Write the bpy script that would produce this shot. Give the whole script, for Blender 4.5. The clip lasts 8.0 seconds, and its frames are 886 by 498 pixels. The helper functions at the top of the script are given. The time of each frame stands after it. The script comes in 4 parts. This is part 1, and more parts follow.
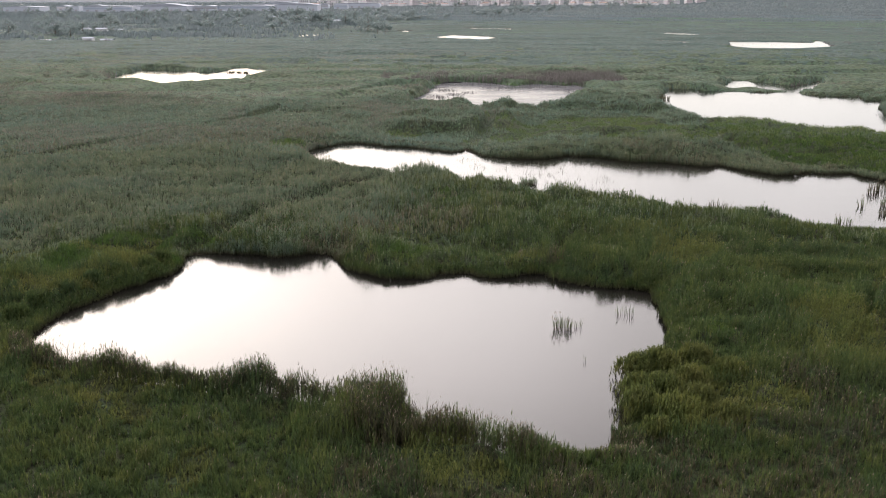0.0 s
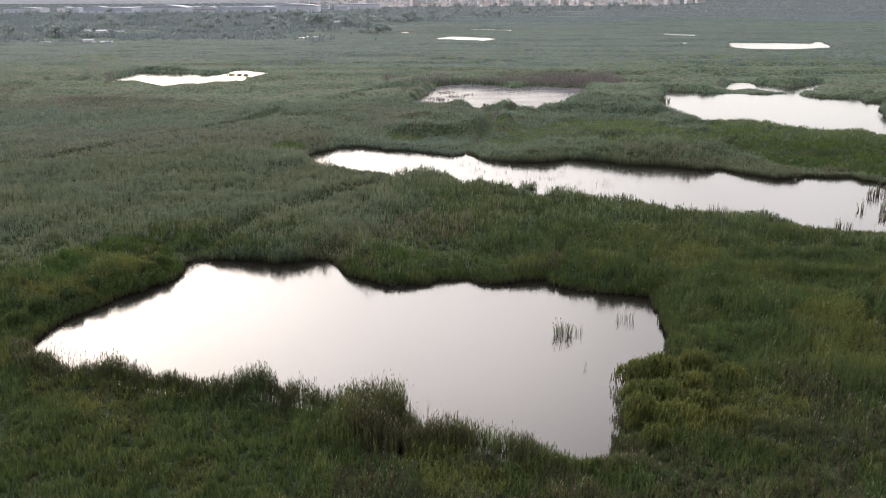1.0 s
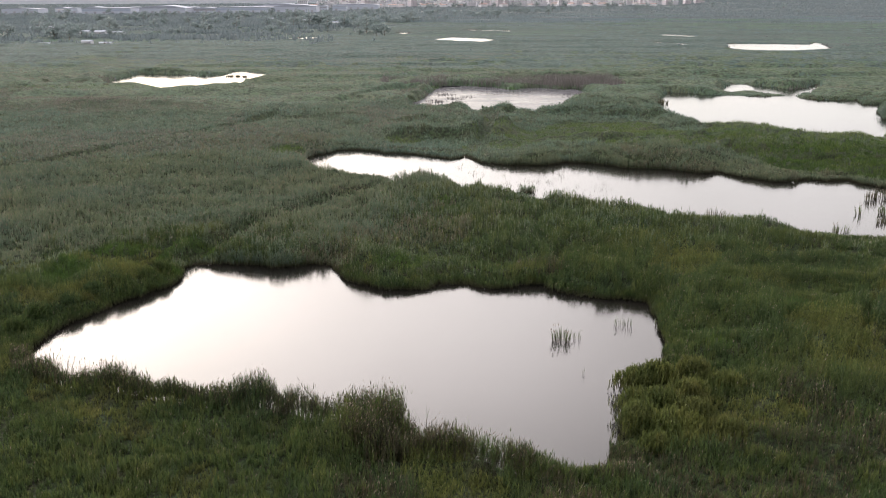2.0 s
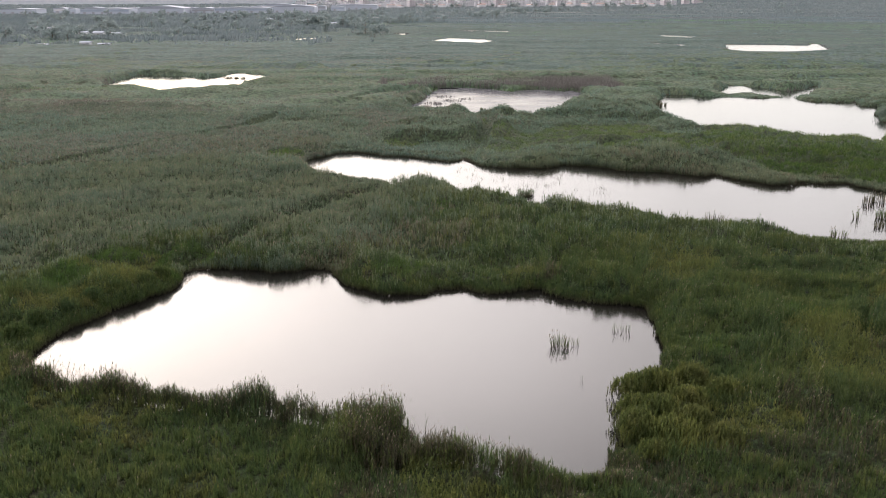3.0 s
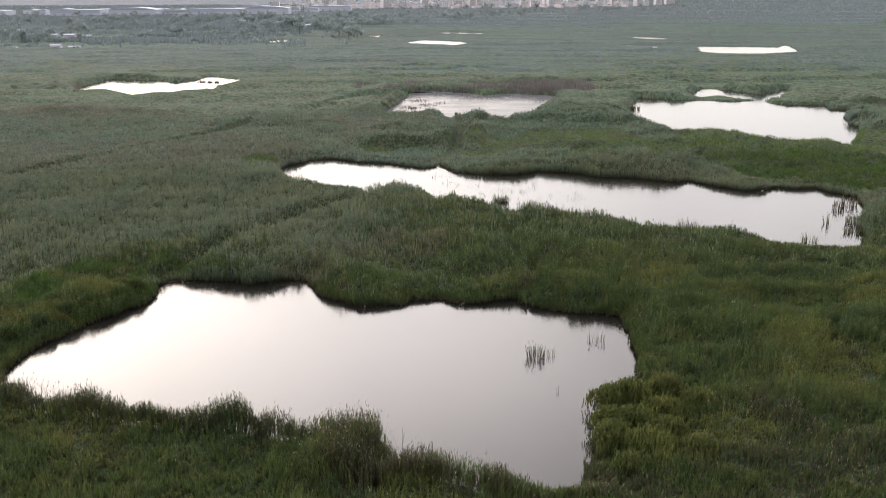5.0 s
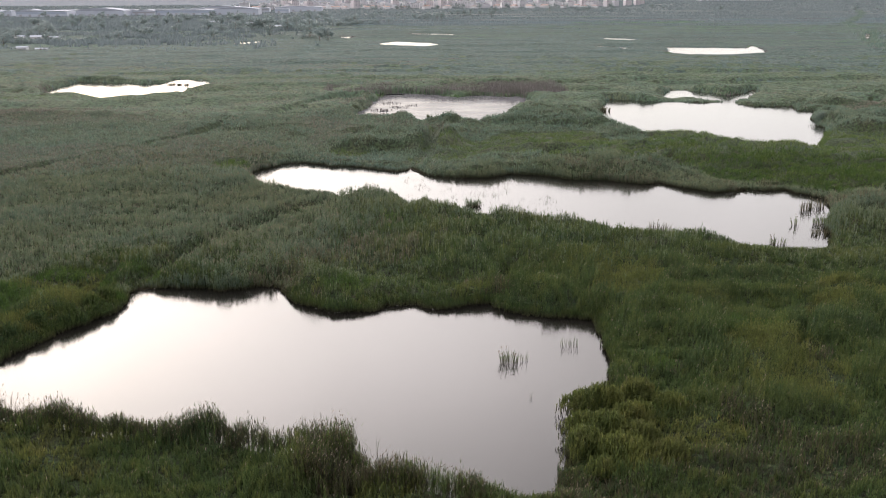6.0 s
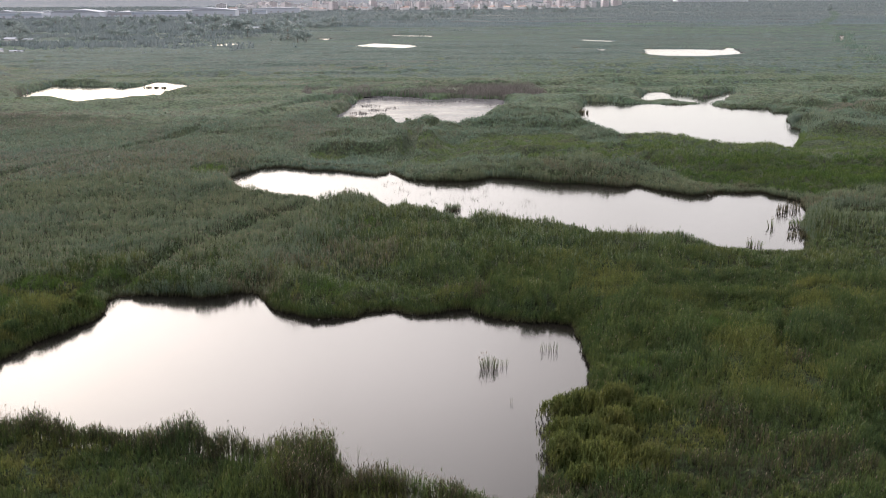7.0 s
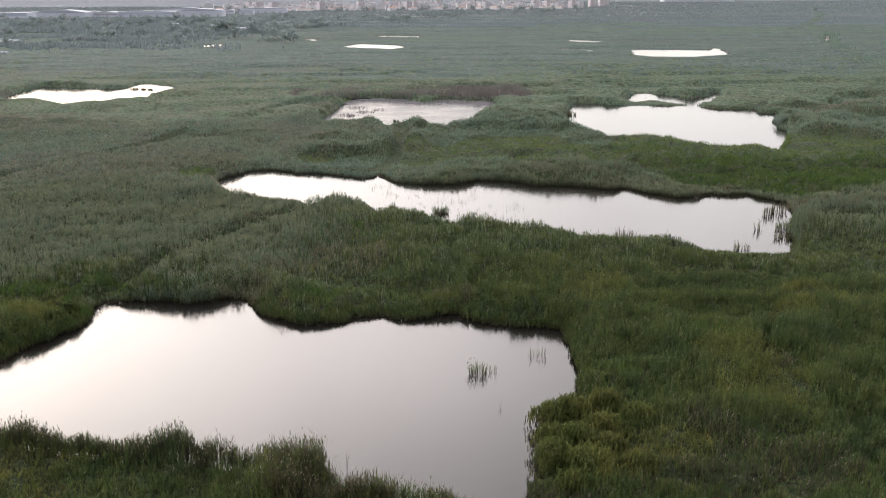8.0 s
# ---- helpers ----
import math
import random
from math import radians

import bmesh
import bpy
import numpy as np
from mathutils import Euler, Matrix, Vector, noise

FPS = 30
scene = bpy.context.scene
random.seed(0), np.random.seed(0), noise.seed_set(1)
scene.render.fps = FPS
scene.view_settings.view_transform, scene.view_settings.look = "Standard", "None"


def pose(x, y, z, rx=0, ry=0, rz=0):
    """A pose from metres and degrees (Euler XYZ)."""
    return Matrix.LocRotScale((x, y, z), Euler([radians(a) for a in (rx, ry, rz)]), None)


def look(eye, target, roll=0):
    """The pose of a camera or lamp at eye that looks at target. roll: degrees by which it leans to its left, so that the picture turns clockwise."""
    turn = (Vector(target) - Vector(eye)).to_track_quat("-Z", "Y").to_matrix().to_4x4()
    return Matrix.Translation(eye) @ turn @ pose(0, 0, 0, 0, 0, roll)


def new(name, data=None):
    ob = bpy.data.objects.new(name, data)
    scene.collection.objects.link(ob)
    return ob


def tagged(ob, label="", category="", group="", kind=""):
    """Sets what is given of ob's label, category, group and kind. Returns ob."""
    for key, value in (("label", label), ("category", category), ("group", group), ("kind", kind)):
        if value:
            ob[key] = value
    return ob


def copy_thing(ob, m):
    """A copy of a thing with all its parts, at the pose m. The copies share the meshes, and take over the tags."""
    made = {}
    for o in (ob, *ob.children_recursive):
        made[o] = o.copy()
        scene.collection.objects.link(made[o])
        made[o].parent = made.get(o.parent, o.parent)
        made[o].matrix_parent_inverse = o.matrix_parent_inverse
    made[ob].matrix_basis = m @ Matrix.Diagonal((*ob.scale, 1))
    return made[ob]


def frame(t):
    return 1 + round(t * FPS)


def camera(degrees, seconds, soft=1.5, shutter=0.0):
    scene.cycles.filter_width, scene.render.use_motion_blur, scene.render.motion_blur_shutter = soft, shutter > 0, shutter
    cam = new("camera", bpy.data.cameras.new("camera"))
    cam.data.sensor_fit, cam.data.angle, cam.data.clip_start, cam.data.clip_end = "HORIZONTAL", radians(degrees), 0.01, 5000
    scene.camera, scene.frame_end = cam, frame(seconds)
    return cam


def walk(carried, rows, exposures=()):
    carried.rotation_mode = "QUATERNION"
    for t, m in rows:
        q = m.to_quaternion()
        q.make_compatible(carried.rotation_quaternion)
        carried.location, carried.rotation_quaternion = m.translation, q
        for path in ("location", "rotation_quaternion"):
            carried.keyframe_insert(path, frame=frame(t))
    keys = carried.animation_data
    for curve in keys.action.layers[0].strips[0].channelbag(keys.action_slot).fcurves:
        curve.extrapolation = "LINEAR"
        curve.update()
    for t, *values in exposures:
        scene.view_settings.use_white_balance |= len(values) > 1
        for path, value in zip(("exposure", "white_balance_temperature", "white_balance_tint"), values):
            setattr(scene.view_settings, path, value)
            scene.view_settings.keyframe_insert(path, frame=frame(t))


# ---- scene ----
cam = camera(51.2, 8.0, soft=1.0)
PATH = [
    (0, (0.007, -0.038, 30.238), (0.005, 1.889, 29.703), -0.1),
    (0.5, (0.01, -0.043, 30.555), (0.008, 1.884, 30.019), -0.1),
    (1, (0.01, -0.004, 30.821), (0.007, 1.923, 30.287), -0.2),
    (1.5, (0.029, -0.018, 31.108), (0.028, 1.909, 30.574), -0.2),
    (3, (0.01, -0.131, 32.062), (0.013, 1.796, 31.528), -0.2),
    (3.5, (-0.01, -0.123, 32.326), (0.001, 1.804, 31.793), -0.2),
    (4, (0.021, -0.104, 32.64), (0.04, 1.823, 32.107), -0.2),
    (4.5, (0.014, -0.115, 32.885), (0.048, 1.812, 32.352), -0.2),
    (6, (0.017, -0.155, 33.816), (0.131, 1.77, 33.283), -0.2),
    (6.5, (0.028, -0.093, 34.033), (0.173, 1.83, 33.502), -0.2),
    (7, (0.014, -0.123, 34.326), (0.172, 1.799, 33.795), -0.2),
    (7.5, (0.009, -0.064, 34.595), (0.18, 1.857, 34.064), -0.2),
    (8, (0.037, -0.044, 34.893), (0.22, 1.875, 34.362), -0.2),
]
walk(cam, [(t, look(eye, target, roll)) for t, eye, target, roll in PATH])

# ---- world, sun and exposure ----
SUN_AZ = radians(-24)     # from straight ahead (+y), positive to the right
SUN_EL = radians(20)
sun_dir = Vector((math.sin(SUN_AZ) * math.cos(SUN_EL), math.cos(SUN_AZ) * math.cos(SUN_EL), math.sin(SUN_EL)))
world = bpy.data.worlds.new("overcast_sky")
scene.world = world
world.use_nodes = True
wn, wl = world.node_tree.nodes, world.node_tree.links
wn.clear()
w_out = wn.new("ShaderNodeOutputWorld")
sky = wn.new("ShaderNodeTexSky")
sky.sky_type = "NISHITA"
sky.sun_disc = False
sky.sun_elevation = SUN_EL
sky.sun_rotation = SUN_AZ
sky.air_density, sky.dust_density, sky.ozone_density = 1.0, 3.0, 1.5
sky_bg = wn.new("ShaderNodeBackground")
sky_bg.inputs["Strength"].default_value = 0.06
wl.new(sky.outputs[0], sky_bg.inputs["Color"])


def world_math(op, a, b):
    m = wn.new("ShaderNodeMath")
    m.operation = op
    for socket, value in zip(m.inputs, (a, b)):
        if hasattr(value, "links"):
            wl.new(value, socket)
        else:
            socket.default_value = value
    return m.outputs[0]


# cloud deck: dim at the horizon, brightest part-way up, and brighter round the hidden sun
CLOUD = 3.18
coord = wn.new("ShaderNodeTexCoord")
split = wn.new("ShaderNodeSeparateXYZ")
wl.new(coord.outputs["Generated"], split.inputs[0])
profile = wn.new("ShaderNodeValToRGB")
wl.new(split.outputs["Z"], profile.inputs["Fac"])
stops = profile.color_ramp.elements
stops.new(0.15), stops.new(0.40)
for e, (p, c) in zip(stops, ((0.0, (0.24, 0.24, 0.26)), (0.15, (0.44, 0.412, 0.408)), (0.40, (1.0, 0.915, 0.908)), (1.0, (0.60, 0.59, 0.61)))):
    e.position, e.color = p, (*c, 1)
toward = wn.new("ShaderNodeVectorMath")
toward.operation = "DOT_PRODUCT"
wl.new(coord.outputs["Generated"], toward.inputs[0])
toward.inputs[1].default_value = sun_dir
near_sun = world_math("POWER", world_math("MAXIMUM", world_math("MULTIPLY_ADD", toward.outputs["Value"], 0.5), 0.0), 1.0)
near_sun.node.inputs[0].links[0].from_node.inputs[0].links[0].from_node.inputs[2].default_value = 0.5
glow = world_math("ADD", world_math("MULTIPLY", near_sun, 0.72), world_math("MULTIPLY", world_math("POWER", near_sun, 18.0), 1.35))
cloud_noise = wn.new("ShaderNodeTexNoise")
cloud_noise.inputs["Scale"].default_value = 3.2
cloud_noise.inputs["Detail"].default_value = 5.0
wl.new(coord.outputs["Generated"], cloud_noise.inputs["Vector"])
cloud_var = wn.new("ShaderNodeMapRange")
cloud_var.inputs["From Min"].default_value, cloud_var.inputs["From Max"].default_value = 0.3, 0.7
cloud_var.inputs["To Min"].default_value, cloud_var.inputs["To Max"].default_value = 0.82, 1.12
wl.new(cloud_noise.outputs["Fac"], cloud_var.inputs["Value"])
cloud_bg = wn.new("ShaderNodeBackground")
wl.new(profile.outputs["Color"], cloud_bg.inputs["Color"])
wl.new(world_math("MULTIPLY", world_math("MULTIPLY", world_math("ADD", glow, 0.26), cloud_var.outputs[0]), CLOUD), cloud_bg.inputs["Strength"])
w_add = wn.new("ShaderNodeAddShader")
wl.new(sky_bg.outputs[0], w_add.inputs[0])
wl.new(cloud_bg.outputs[0], w_add.inputs[1])
wl.new(w_add.outputs[0], w_out.inputs["Surface"])

# the sun, spread wide by the cloud
sun = new("sun", bpy.data.lights.new("sun", "SUN"))
sun.data.energy, sun.data.angle, sun.data.color = 0.8, radians(150), (1.0, 0.94, 0.87)
sun.matrix_world = look(sun_dir * 100, (0, 0, 0))
scene.view_settings.exposure = 0.0


# ---- helpers for building ----
def lattice(ix, iy, seed):
    n = (ix.astype(np.int64) * 374761393 + iy.astype(np.int64) * 668265263 + seed * 1442695041) & 0x7FFFFFFF
    n = ((n ^ (n >> 13)) * 1274126177) & 0x7FFFFFFF
    return ((n ^ (n >> 16)) & 0xFFFF) / 65535.0


def wave(x, y, size, seed):
    """Smooth random field between -1 and 1, with features of about `size` metres."""
    u, v = x / size, y / size
    iu, iv = np.floor(u), np.floor(v)
    fu, fv = u - iu, v - iv
    fu, fv = fu * fu * (3 - 2 * fu), fv * fv * (3 - 2 * fv)
    a, b = lattice(iu, iv, seed), lattice(iu + 1, iv, seed)
    c, d = lattice(iu, iv + 1, seed), lattice(iu + 1, iv + 1, seed)
    return 2 * ((a * (1 - fu) + b * fu) * (1 - fv) + (c * (1 - fu) + d * fu) * fv) - 1


def outline_distance(x, y, ring, reach=12.0):
    """Signed distance to a closed outline: negative inside, capped at reach."""
    d = np.full(x.shape, reach)
    ring = np.array(ring, float)
    lo, hi = ring.min(0) - reach, ring.max(0) + reach
    near = np.nonzero((x > lo[0]) & (x < hi[0]) & (y > lo[1]) & (y < hi[1]))[0]
    if len(near) == 0:
        return d
    px, py = x[near], y[near]
    best = np.full(px.shape, reach * reach)
    inside = np.zeros(px.shape, bool)
    for (ax, ay), (bx, by) in zip(ring, np.roll(ring, -1, 0)):
        ex, ey = bx - ax, by - ay
        f = np.clip(((px - ax) * ex + (py - ay) * ey) / (ex * ex + ey * ey + 1e-9), 0, 1)
        best = np.minimum(best, (px - ax - f * ex) ** 2 + (py - ay - f * ey) ** 2)
        if ay != by:
            inside ^= ((ay > py) != (by > py)) & (px < ex * (py - ay) / ey + ax)
    best = np.sqrt(best)
    d[near] = np.where(inside, -best, best)
    return d


def line_distance(x, y, line, reach=12.0):
    best = np.full(x.shape, reach * reach)
    for (ax, ay), (bx, by) in zip(line, line[1:]):
        ex, ey = bx - ax, by - ay
        f = np.clip(((x - ax) * ex + (y - ay) * ey) / (ex * ex + ey * ey), 0, 1)
        best = np.minimum(best, (x - ax - f * ex) ** 2 + (y - ay - f * ey) ** 2)
    return np.sqrt(best)


def grid_mesh(name, verts, corners, starts, smooth=False):
    """A mesh from numpy arrays: vertices, loop corners, and the first corner of each face."""
    me = bpy.data.meshes.new(name)
    me.vertices.add(len(verts))
    me.vertices.foreach_set("co", np.asarray(verts, np.float32).ravel())
    me.loops.add(len(corners))
    me.loops.foreach_set("vertex_index", np.asarray(corners, np.int32))
    me.polygons.add(len(starts))
    me.polygons.foreach_set("loop_start", np.asarray(starts, np.int32))
    if smooth:
        me.polygons.foreach_set("use_smooth", np.ones(len(starts), bool))
    me.update(calc_edges=True)
    return me


def tri_mesh(name, verts, tris, tone=None):
    """A mesh of triangles; tone: a random number for each vertex, alike within a shoot, for its leaf colour."""
    tris = np.asarray(tris, np.int32)
    me = grid_mesh(name, verts, tris.ravel(), np.arange(len(tris)) * 3)
    if tone is not None:
        me.attributes.new("tone", "FLOAT", "POINT").data.foreach_set("value", np.asarray(tone, np.float32))
    return me


def part(name, bm, material, parent=None, label=""):
    """Links a bmesh as one mesh object under a thing or a part."""
    me = bpy.data.meshes.new(name)
    bm.to_mesh(me)
    bm.free()
    me.materials.append(material)
    ob = new(name, me)
    ob.parent = parent
    return tagged(ob, label)


def add_box(bm, x0, y0, z0, x1, y1, z1):
    v = [bm.verts.new(p) for p in ((x0, y0, z0), (x1, y0, z0), (x1, y1, z0), (x0, y1, z0),
                                   (x0, y0, z1), (x1, y0, z1), (x1, y1, z1), (x0, y1, z1))]
    for f in ((3, 2, 1, 0), (4, 5, 6, 7), (0, 1, 5, 4), (1, 2, 6, 5), (2, 3, 7, 6), (3, 0, 4, 7)):
        bm.faces.new([v[i] for i in f])


# ---- materials ----
def material(name):
    m = bpy.data.materials.new(name)
    m.use_nodes = True
    n, l = m.node_tree.nodes, m.node_tree.links
    return m, n, l, n["Principled BSDF"], n["Material Output"]


def noise_node(n, l, size, detail=3.0, stretch=(1, 1, 1)):
    """World-space noise whose features are about `size` metres."""
    geo = n.new("ShaderNodeNewGeometry")
    mp = n.new("ShaderNodeMapping")
    mp.inputs["Scale"].default_value = stretch
    l.new(geo.outputs["Position"], mp.inputs["Vector"])
    t = n.new("ShaderNodeTexNoise")
    t.inputs["Scale"].default_value, t.inputs["Detail"].default_value = 1.0 / size, detail
    l.new(mp.outputs[0], t.inputs["Vector"])
    return t.outputs["Fac"]


def ramp_node(n, l, fac, stops):
    r = n.new("ShaderNodeValToRGB")
    e = r.color_ramp.elements
    while len(e) < len(stops):
        e.new(0.5)
    for k, (p, c) in zip(e, stops):
        k.position, k.color = p, (*c, 1)
    l.new(fac, r.inputs["Fac"])
    return r.outputs["Color"]


def mix_node(n, l, fac, a, b, mode="MIX"):
    m = n.new("ShaderNodeMix")
    m.data_type, m.blend_type = "RGBA", mode
    for socket, value in ((m.inputs["Factor"], fac), (m.inputs["A"], a), (m.inputs["B"], b)):
        if hasattr(value, "links"):
            l.new(value, socket)
        elif isinstance(value, tuple):
            socket.default_value = (*value, 1)
        else:
            socket.default_value = value
    return m.outputs["Result"]


def leaf_material(name, shades, patch, island=0.35, through_light=0.3, patch_size=14.0, rough=0.5, dry=None, tone=None):
    """Leaves: shades vary from patch to patch, clump to clump and blade to blade; old dry growth at the foot."""
    m, n, l, bsdf, out = material(name)
    broad = ramp_node(n, l, noise_node(n, l, patch_size, 4.0), [(0.36, shades[0]), (0.5, shades[1]), (0.64, shades[2])])
    clump = ramp_node(n, l, noise_node(n, l, 1.5, 2.0, (1, 1, 0.25)), [(0.3, shades[0]), (0.55, shades[1]), (0.62, shades[2]), (0.75, patch)])
    broad = mix_node(n, l, 0.5, broad, clump)
    geo = n.new("ShaderNodeNewGeometry")
    vary = n.new("ShaderNodeMath")
    vary.operation, vary.inputs[1].default_value = "MULTIPLY", island
    l.new(geo.outputs["Random Per Island"], vary.inputs[0])
    col = mix_node(n, l, vary.outputs[0], broad, patch)
    if tone:
        shoot = n.new("ShaderNodeAttribute")
        shoot.attribute_name = "tone"
        col = mix_node(n, l, 1.0, col, ramp_node(n, l, shoot.outputs["Fac"], [(0.0, tuple(1 / v for v in tone)), (0.5, (1.0, 1.0, 1.0)), (1.0, tone)]), "MULTIPLY")
    if dry:
        sp = n.new("ShaderNodeSeparateXYZ")
        l.new(geo.outputs["Position"], sp.inputs[0])
        foot = n.new("ShaderNodeMapRange")
        foot.inputs["From Min"].default_value, foot.inputs["From Max"].default_value = dry[1], dry[2]
        l.new(sp.outputs["Z"], foot.inputs["Value"])
        col = mix_node(n, l, foot.outputs[0], dry[0], col)
    l.new(col, bsdf.inputs["Base Color"])
    bsdf.inputs["Roughness"].default_value = rough
    bsdf.inputs["Specular IOR Level"].default_value = 0.2
    thru = n.new("ShaderNodeBsdfTranslucent")
    l.new(col, thru.inputs["Color"])
    mix = n.new("ShaderNodeMixShader")
    mix.inputs[0].default_value = through_light
    l.new(bsdf.outputs[0], mix.inputs[1])
    l.new(thru.outputs[0], mix.inputs[2])
    l.new(mix.outputs[0], out.inputs["Surface"])
    return m


def plain_material(name, a, b, size, rough=0.8, bump=0.0, metallic=0.0):
    m, n, l, bsdf, out = material(name)
    fac = noise_node(n, l, size, 5.0)
    fine = noise_node(n, l, size / 9, 3.0)
    col = mix_node(n, l, fac, a, b)
    col = mix_node(n, l, 0.25, col, ramp_node(n, l, fine, [(0.3, a), (0.7, b)]))
    l.new(col, bsdf.inputs["Base Color"])
    bsdf.inputs["Roughness"].default_value, bsdf.inputs["Metallic"].default_value = rough, metallic
    if bump:
        bp = n.new("ShaderNodeBump")
        bp.inputs["Strength"].default_value, bp.inputs["Distance"].default_value = bump, size / 5
        l.new(fine, bp.inputs["Height"])
        l.new(bp.outputs[0], bsdf.inputs["Normal"])
    return m


STRAW = ((0.058, 0.056, 0.030), 0.1, 0.6)
REED = leaf_material("reed_leaves", ((0.027, 0.058, 0.026), (0.046, 0.080, 0.023), (0.073, 0.089, 0.026)), (0.118, 0.129, 0.049), island=0.42, patch_size=9, dry=STRAW, tone=(1.7, 1.55, 1.4))
REED_BROWN = leaf_material("reed_with_old_stems", ((0.046, 0.056, 0.028), (0.068, 0.062, 0.038), (0.056, 0.060, 0.032)), (0.10, 0.08, 0.058), dry=STRAW, tone=(1.7, 1.55, 1.4))
SEDGE = leaf_material("sedge_leaves", ((0.034, 0.078, 0.018), (0.050, 0.094, 0.020), (0.068, 0.098, 0.022)), (0.085, 0.11, 0.03), patch_size=10, dry=(STRAW[0], 0.1, 0.6), tone=(1.7, 1.55, 1.4))
SHRUB = leaf_material("shrub_leaves", ((0.068, 0.098, 0.029), (0.088, 0.109, 0.031), (0.102, 0.109, 0.036)), (0.148, 0.139, 0.052), patch_size=4, dry=(STRAW[0], 0.3, 1.0), tone=(1.7, 1.55, 1.4))
PLUME = leaf_material("reed_plumes", ((0.16, 0.13, 0.105), (0.20, 0.165, 0.13), (0.18, 0.15, 0.115)), (0.30, 0.25, 0.20), patch_size=10)
# copies of the same leaves for farther stretches, with distance haze painted in
REED_HAZE_1 = leaf_material("reed_leaves_haze_1", ((0.074, 0.126, 0.094), (0.104, 0.146, 0.083), (0.137, 0.157, 0.086)), (0.198, 0.199, 0.139), island=0.55, patch_size=15, dry=STRAW, tone=(1.38, 1.32, 1.26))
OLD_HAZE_1 = leaf_material("old_reed_leaves_haze_1", ((0.095, 0.110, 0.065), (0.129, 0.120, 0.080), (0.101, 0.115, 0.065)), (0.180, 0.145, 0.113), patch_size=12, dry=STRAW, tone=(1.38, 1.32, 1.26))
REED_HAZE_2 = leaf_material("reed_leaves_haze_2", ((0.091, 0.158, 0.137), (0.118, 0.179, 0.124), (0.150, 0.186, 0.124)), (0.202, 0.220, 0.170), island=0.5, patch_size=22, dry=STRAW, tone=(1.38, 1.32, 1.26))
OLD_HAZE_2 = leaf_material("old_reed_leaves_haze_2", ((0.128, 0.139, 0.113), (0.156, 0.151, 0.127), (0.128, 0.144, 0.110)), (0.215, 0.183, 0.163), patch_size=16, dry=STRAW, tone=(1.38, 1.32, 1.26))
SEDGE_HAZE_2 = leaf_material("sedge_leaves_haze_2", ((0.070, 0.122, 0.042), (0.092, 0.138, 0.046), (0.118, 0.142, 0.048)), (0.134, 0.154, 0.064), patch_size=12, tone=(1.35, 1.3, 1.25))
REED_HAZE_3 = leaf_material("reed_leaves_haze_3", ((0.096, 0.161, 0.144), (0.123, 0.183, 0.142), (0.158, 0.190, 0.150)), (0.215, 0.231, 0.205), patch_size=32, through_light=0.4)
OLD_HAZE_3 = leaf_material("old_reed_leaves_haze_3", ((0.135, 0.133, 0.123), (0.154, 0.139, 0.135), (0.133, 0.139, 0.121)), (0.200, 0.172, 0.170), patch_size=20, through_light=0.4)
SEDGE_HAZE_3 = leaf_material("sedge_leaves_haze_3", ((0.070, 0.137, 0.061), (0.090, 0.152, 0.066), (0.110, 0.154, 0.071)), (0.130, 0.162, 0.093), patch_size=14, through_light=0.4)
REED_HAZE_4 = leaf_material("reed_leaves_haze_4", ((0.111, 0.177, 0.202), (0.137, 0.202, 0.217), (0.170, 0.208, 0.236)), (0.217, 0.242, 0.280), patch_size=55, through_light=0.4)
OLD_HAZE_4 = leaf_material("old_reed_leaves_haze_4", ((0.104, 0.104, 0.114), (0.125, 0.112, 0.120), (0.114, 0.109, 0.117)), (0.160, 0.141, 0.149), patch_size=40, through_light=0.4)
SEDGE_HAZE_4 = leaf_material("sedge_leaves_haze_4", ((0.106, 0.209, 0.119), (0.134, 0.233, 0.130), (0.161, 0.235, 0.135)), (0.191, 0.255, 0.162), patch_size=40, through_light=0.4)
# scrub of the plain: blue-grey haze mixed into the leaf colour
HAZED_SCRUB = leaf_material("hazed_field_growth", ((0.131, 0.169, 0.180), (0.153, 0.190, 0.198), (0.173, 0.201, 0.210)), (0.202, 0.221, 0.235), patch_size=120, through_light=0.4)
# far crowns: leaf colour lightened and blued in place of haze
HAZED_TREE_LEAF = leaf_material("hazed_tree_leaves", ((0.171, 0.220, 0.224), (0.194, 0.241, 0.238), (0.217, 0.254, 0.246)), (0.239, 0.272, 0.262), patch_size=25, through_light=0.5)


def mass_material(name, shades, dark, size, relief=1.0):
    """Dense inner growth: blotched, rough, darker in the low spots of its relief."""
    m, n, l, bsdf, out = material(name)
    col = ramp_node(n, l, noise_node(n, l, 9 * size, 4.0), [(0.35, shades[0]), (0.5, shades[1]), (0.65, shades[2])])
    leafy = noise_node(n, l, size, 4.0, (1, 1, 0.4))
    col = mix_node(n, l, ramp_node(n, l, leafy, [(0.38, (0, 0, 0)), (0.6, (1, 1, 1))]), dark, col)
    l.new(col, bsdf.inputs["Base Color"])
    bsdf.inputs["Roughness"].default_value, bsdf.inputs["Specular IOR Level"].default_value = 0.9, 0.1
    bp = n.new("ShaderNodeBump")
    bp.inputs["Strength"].default_value, bp.inputs["Distance"].default_value = relief, size
    l.new(leafy, bp.inputs["Height"])
    l.new(bp.outputs[0], bsdf.inputs["Normal"])
    return m


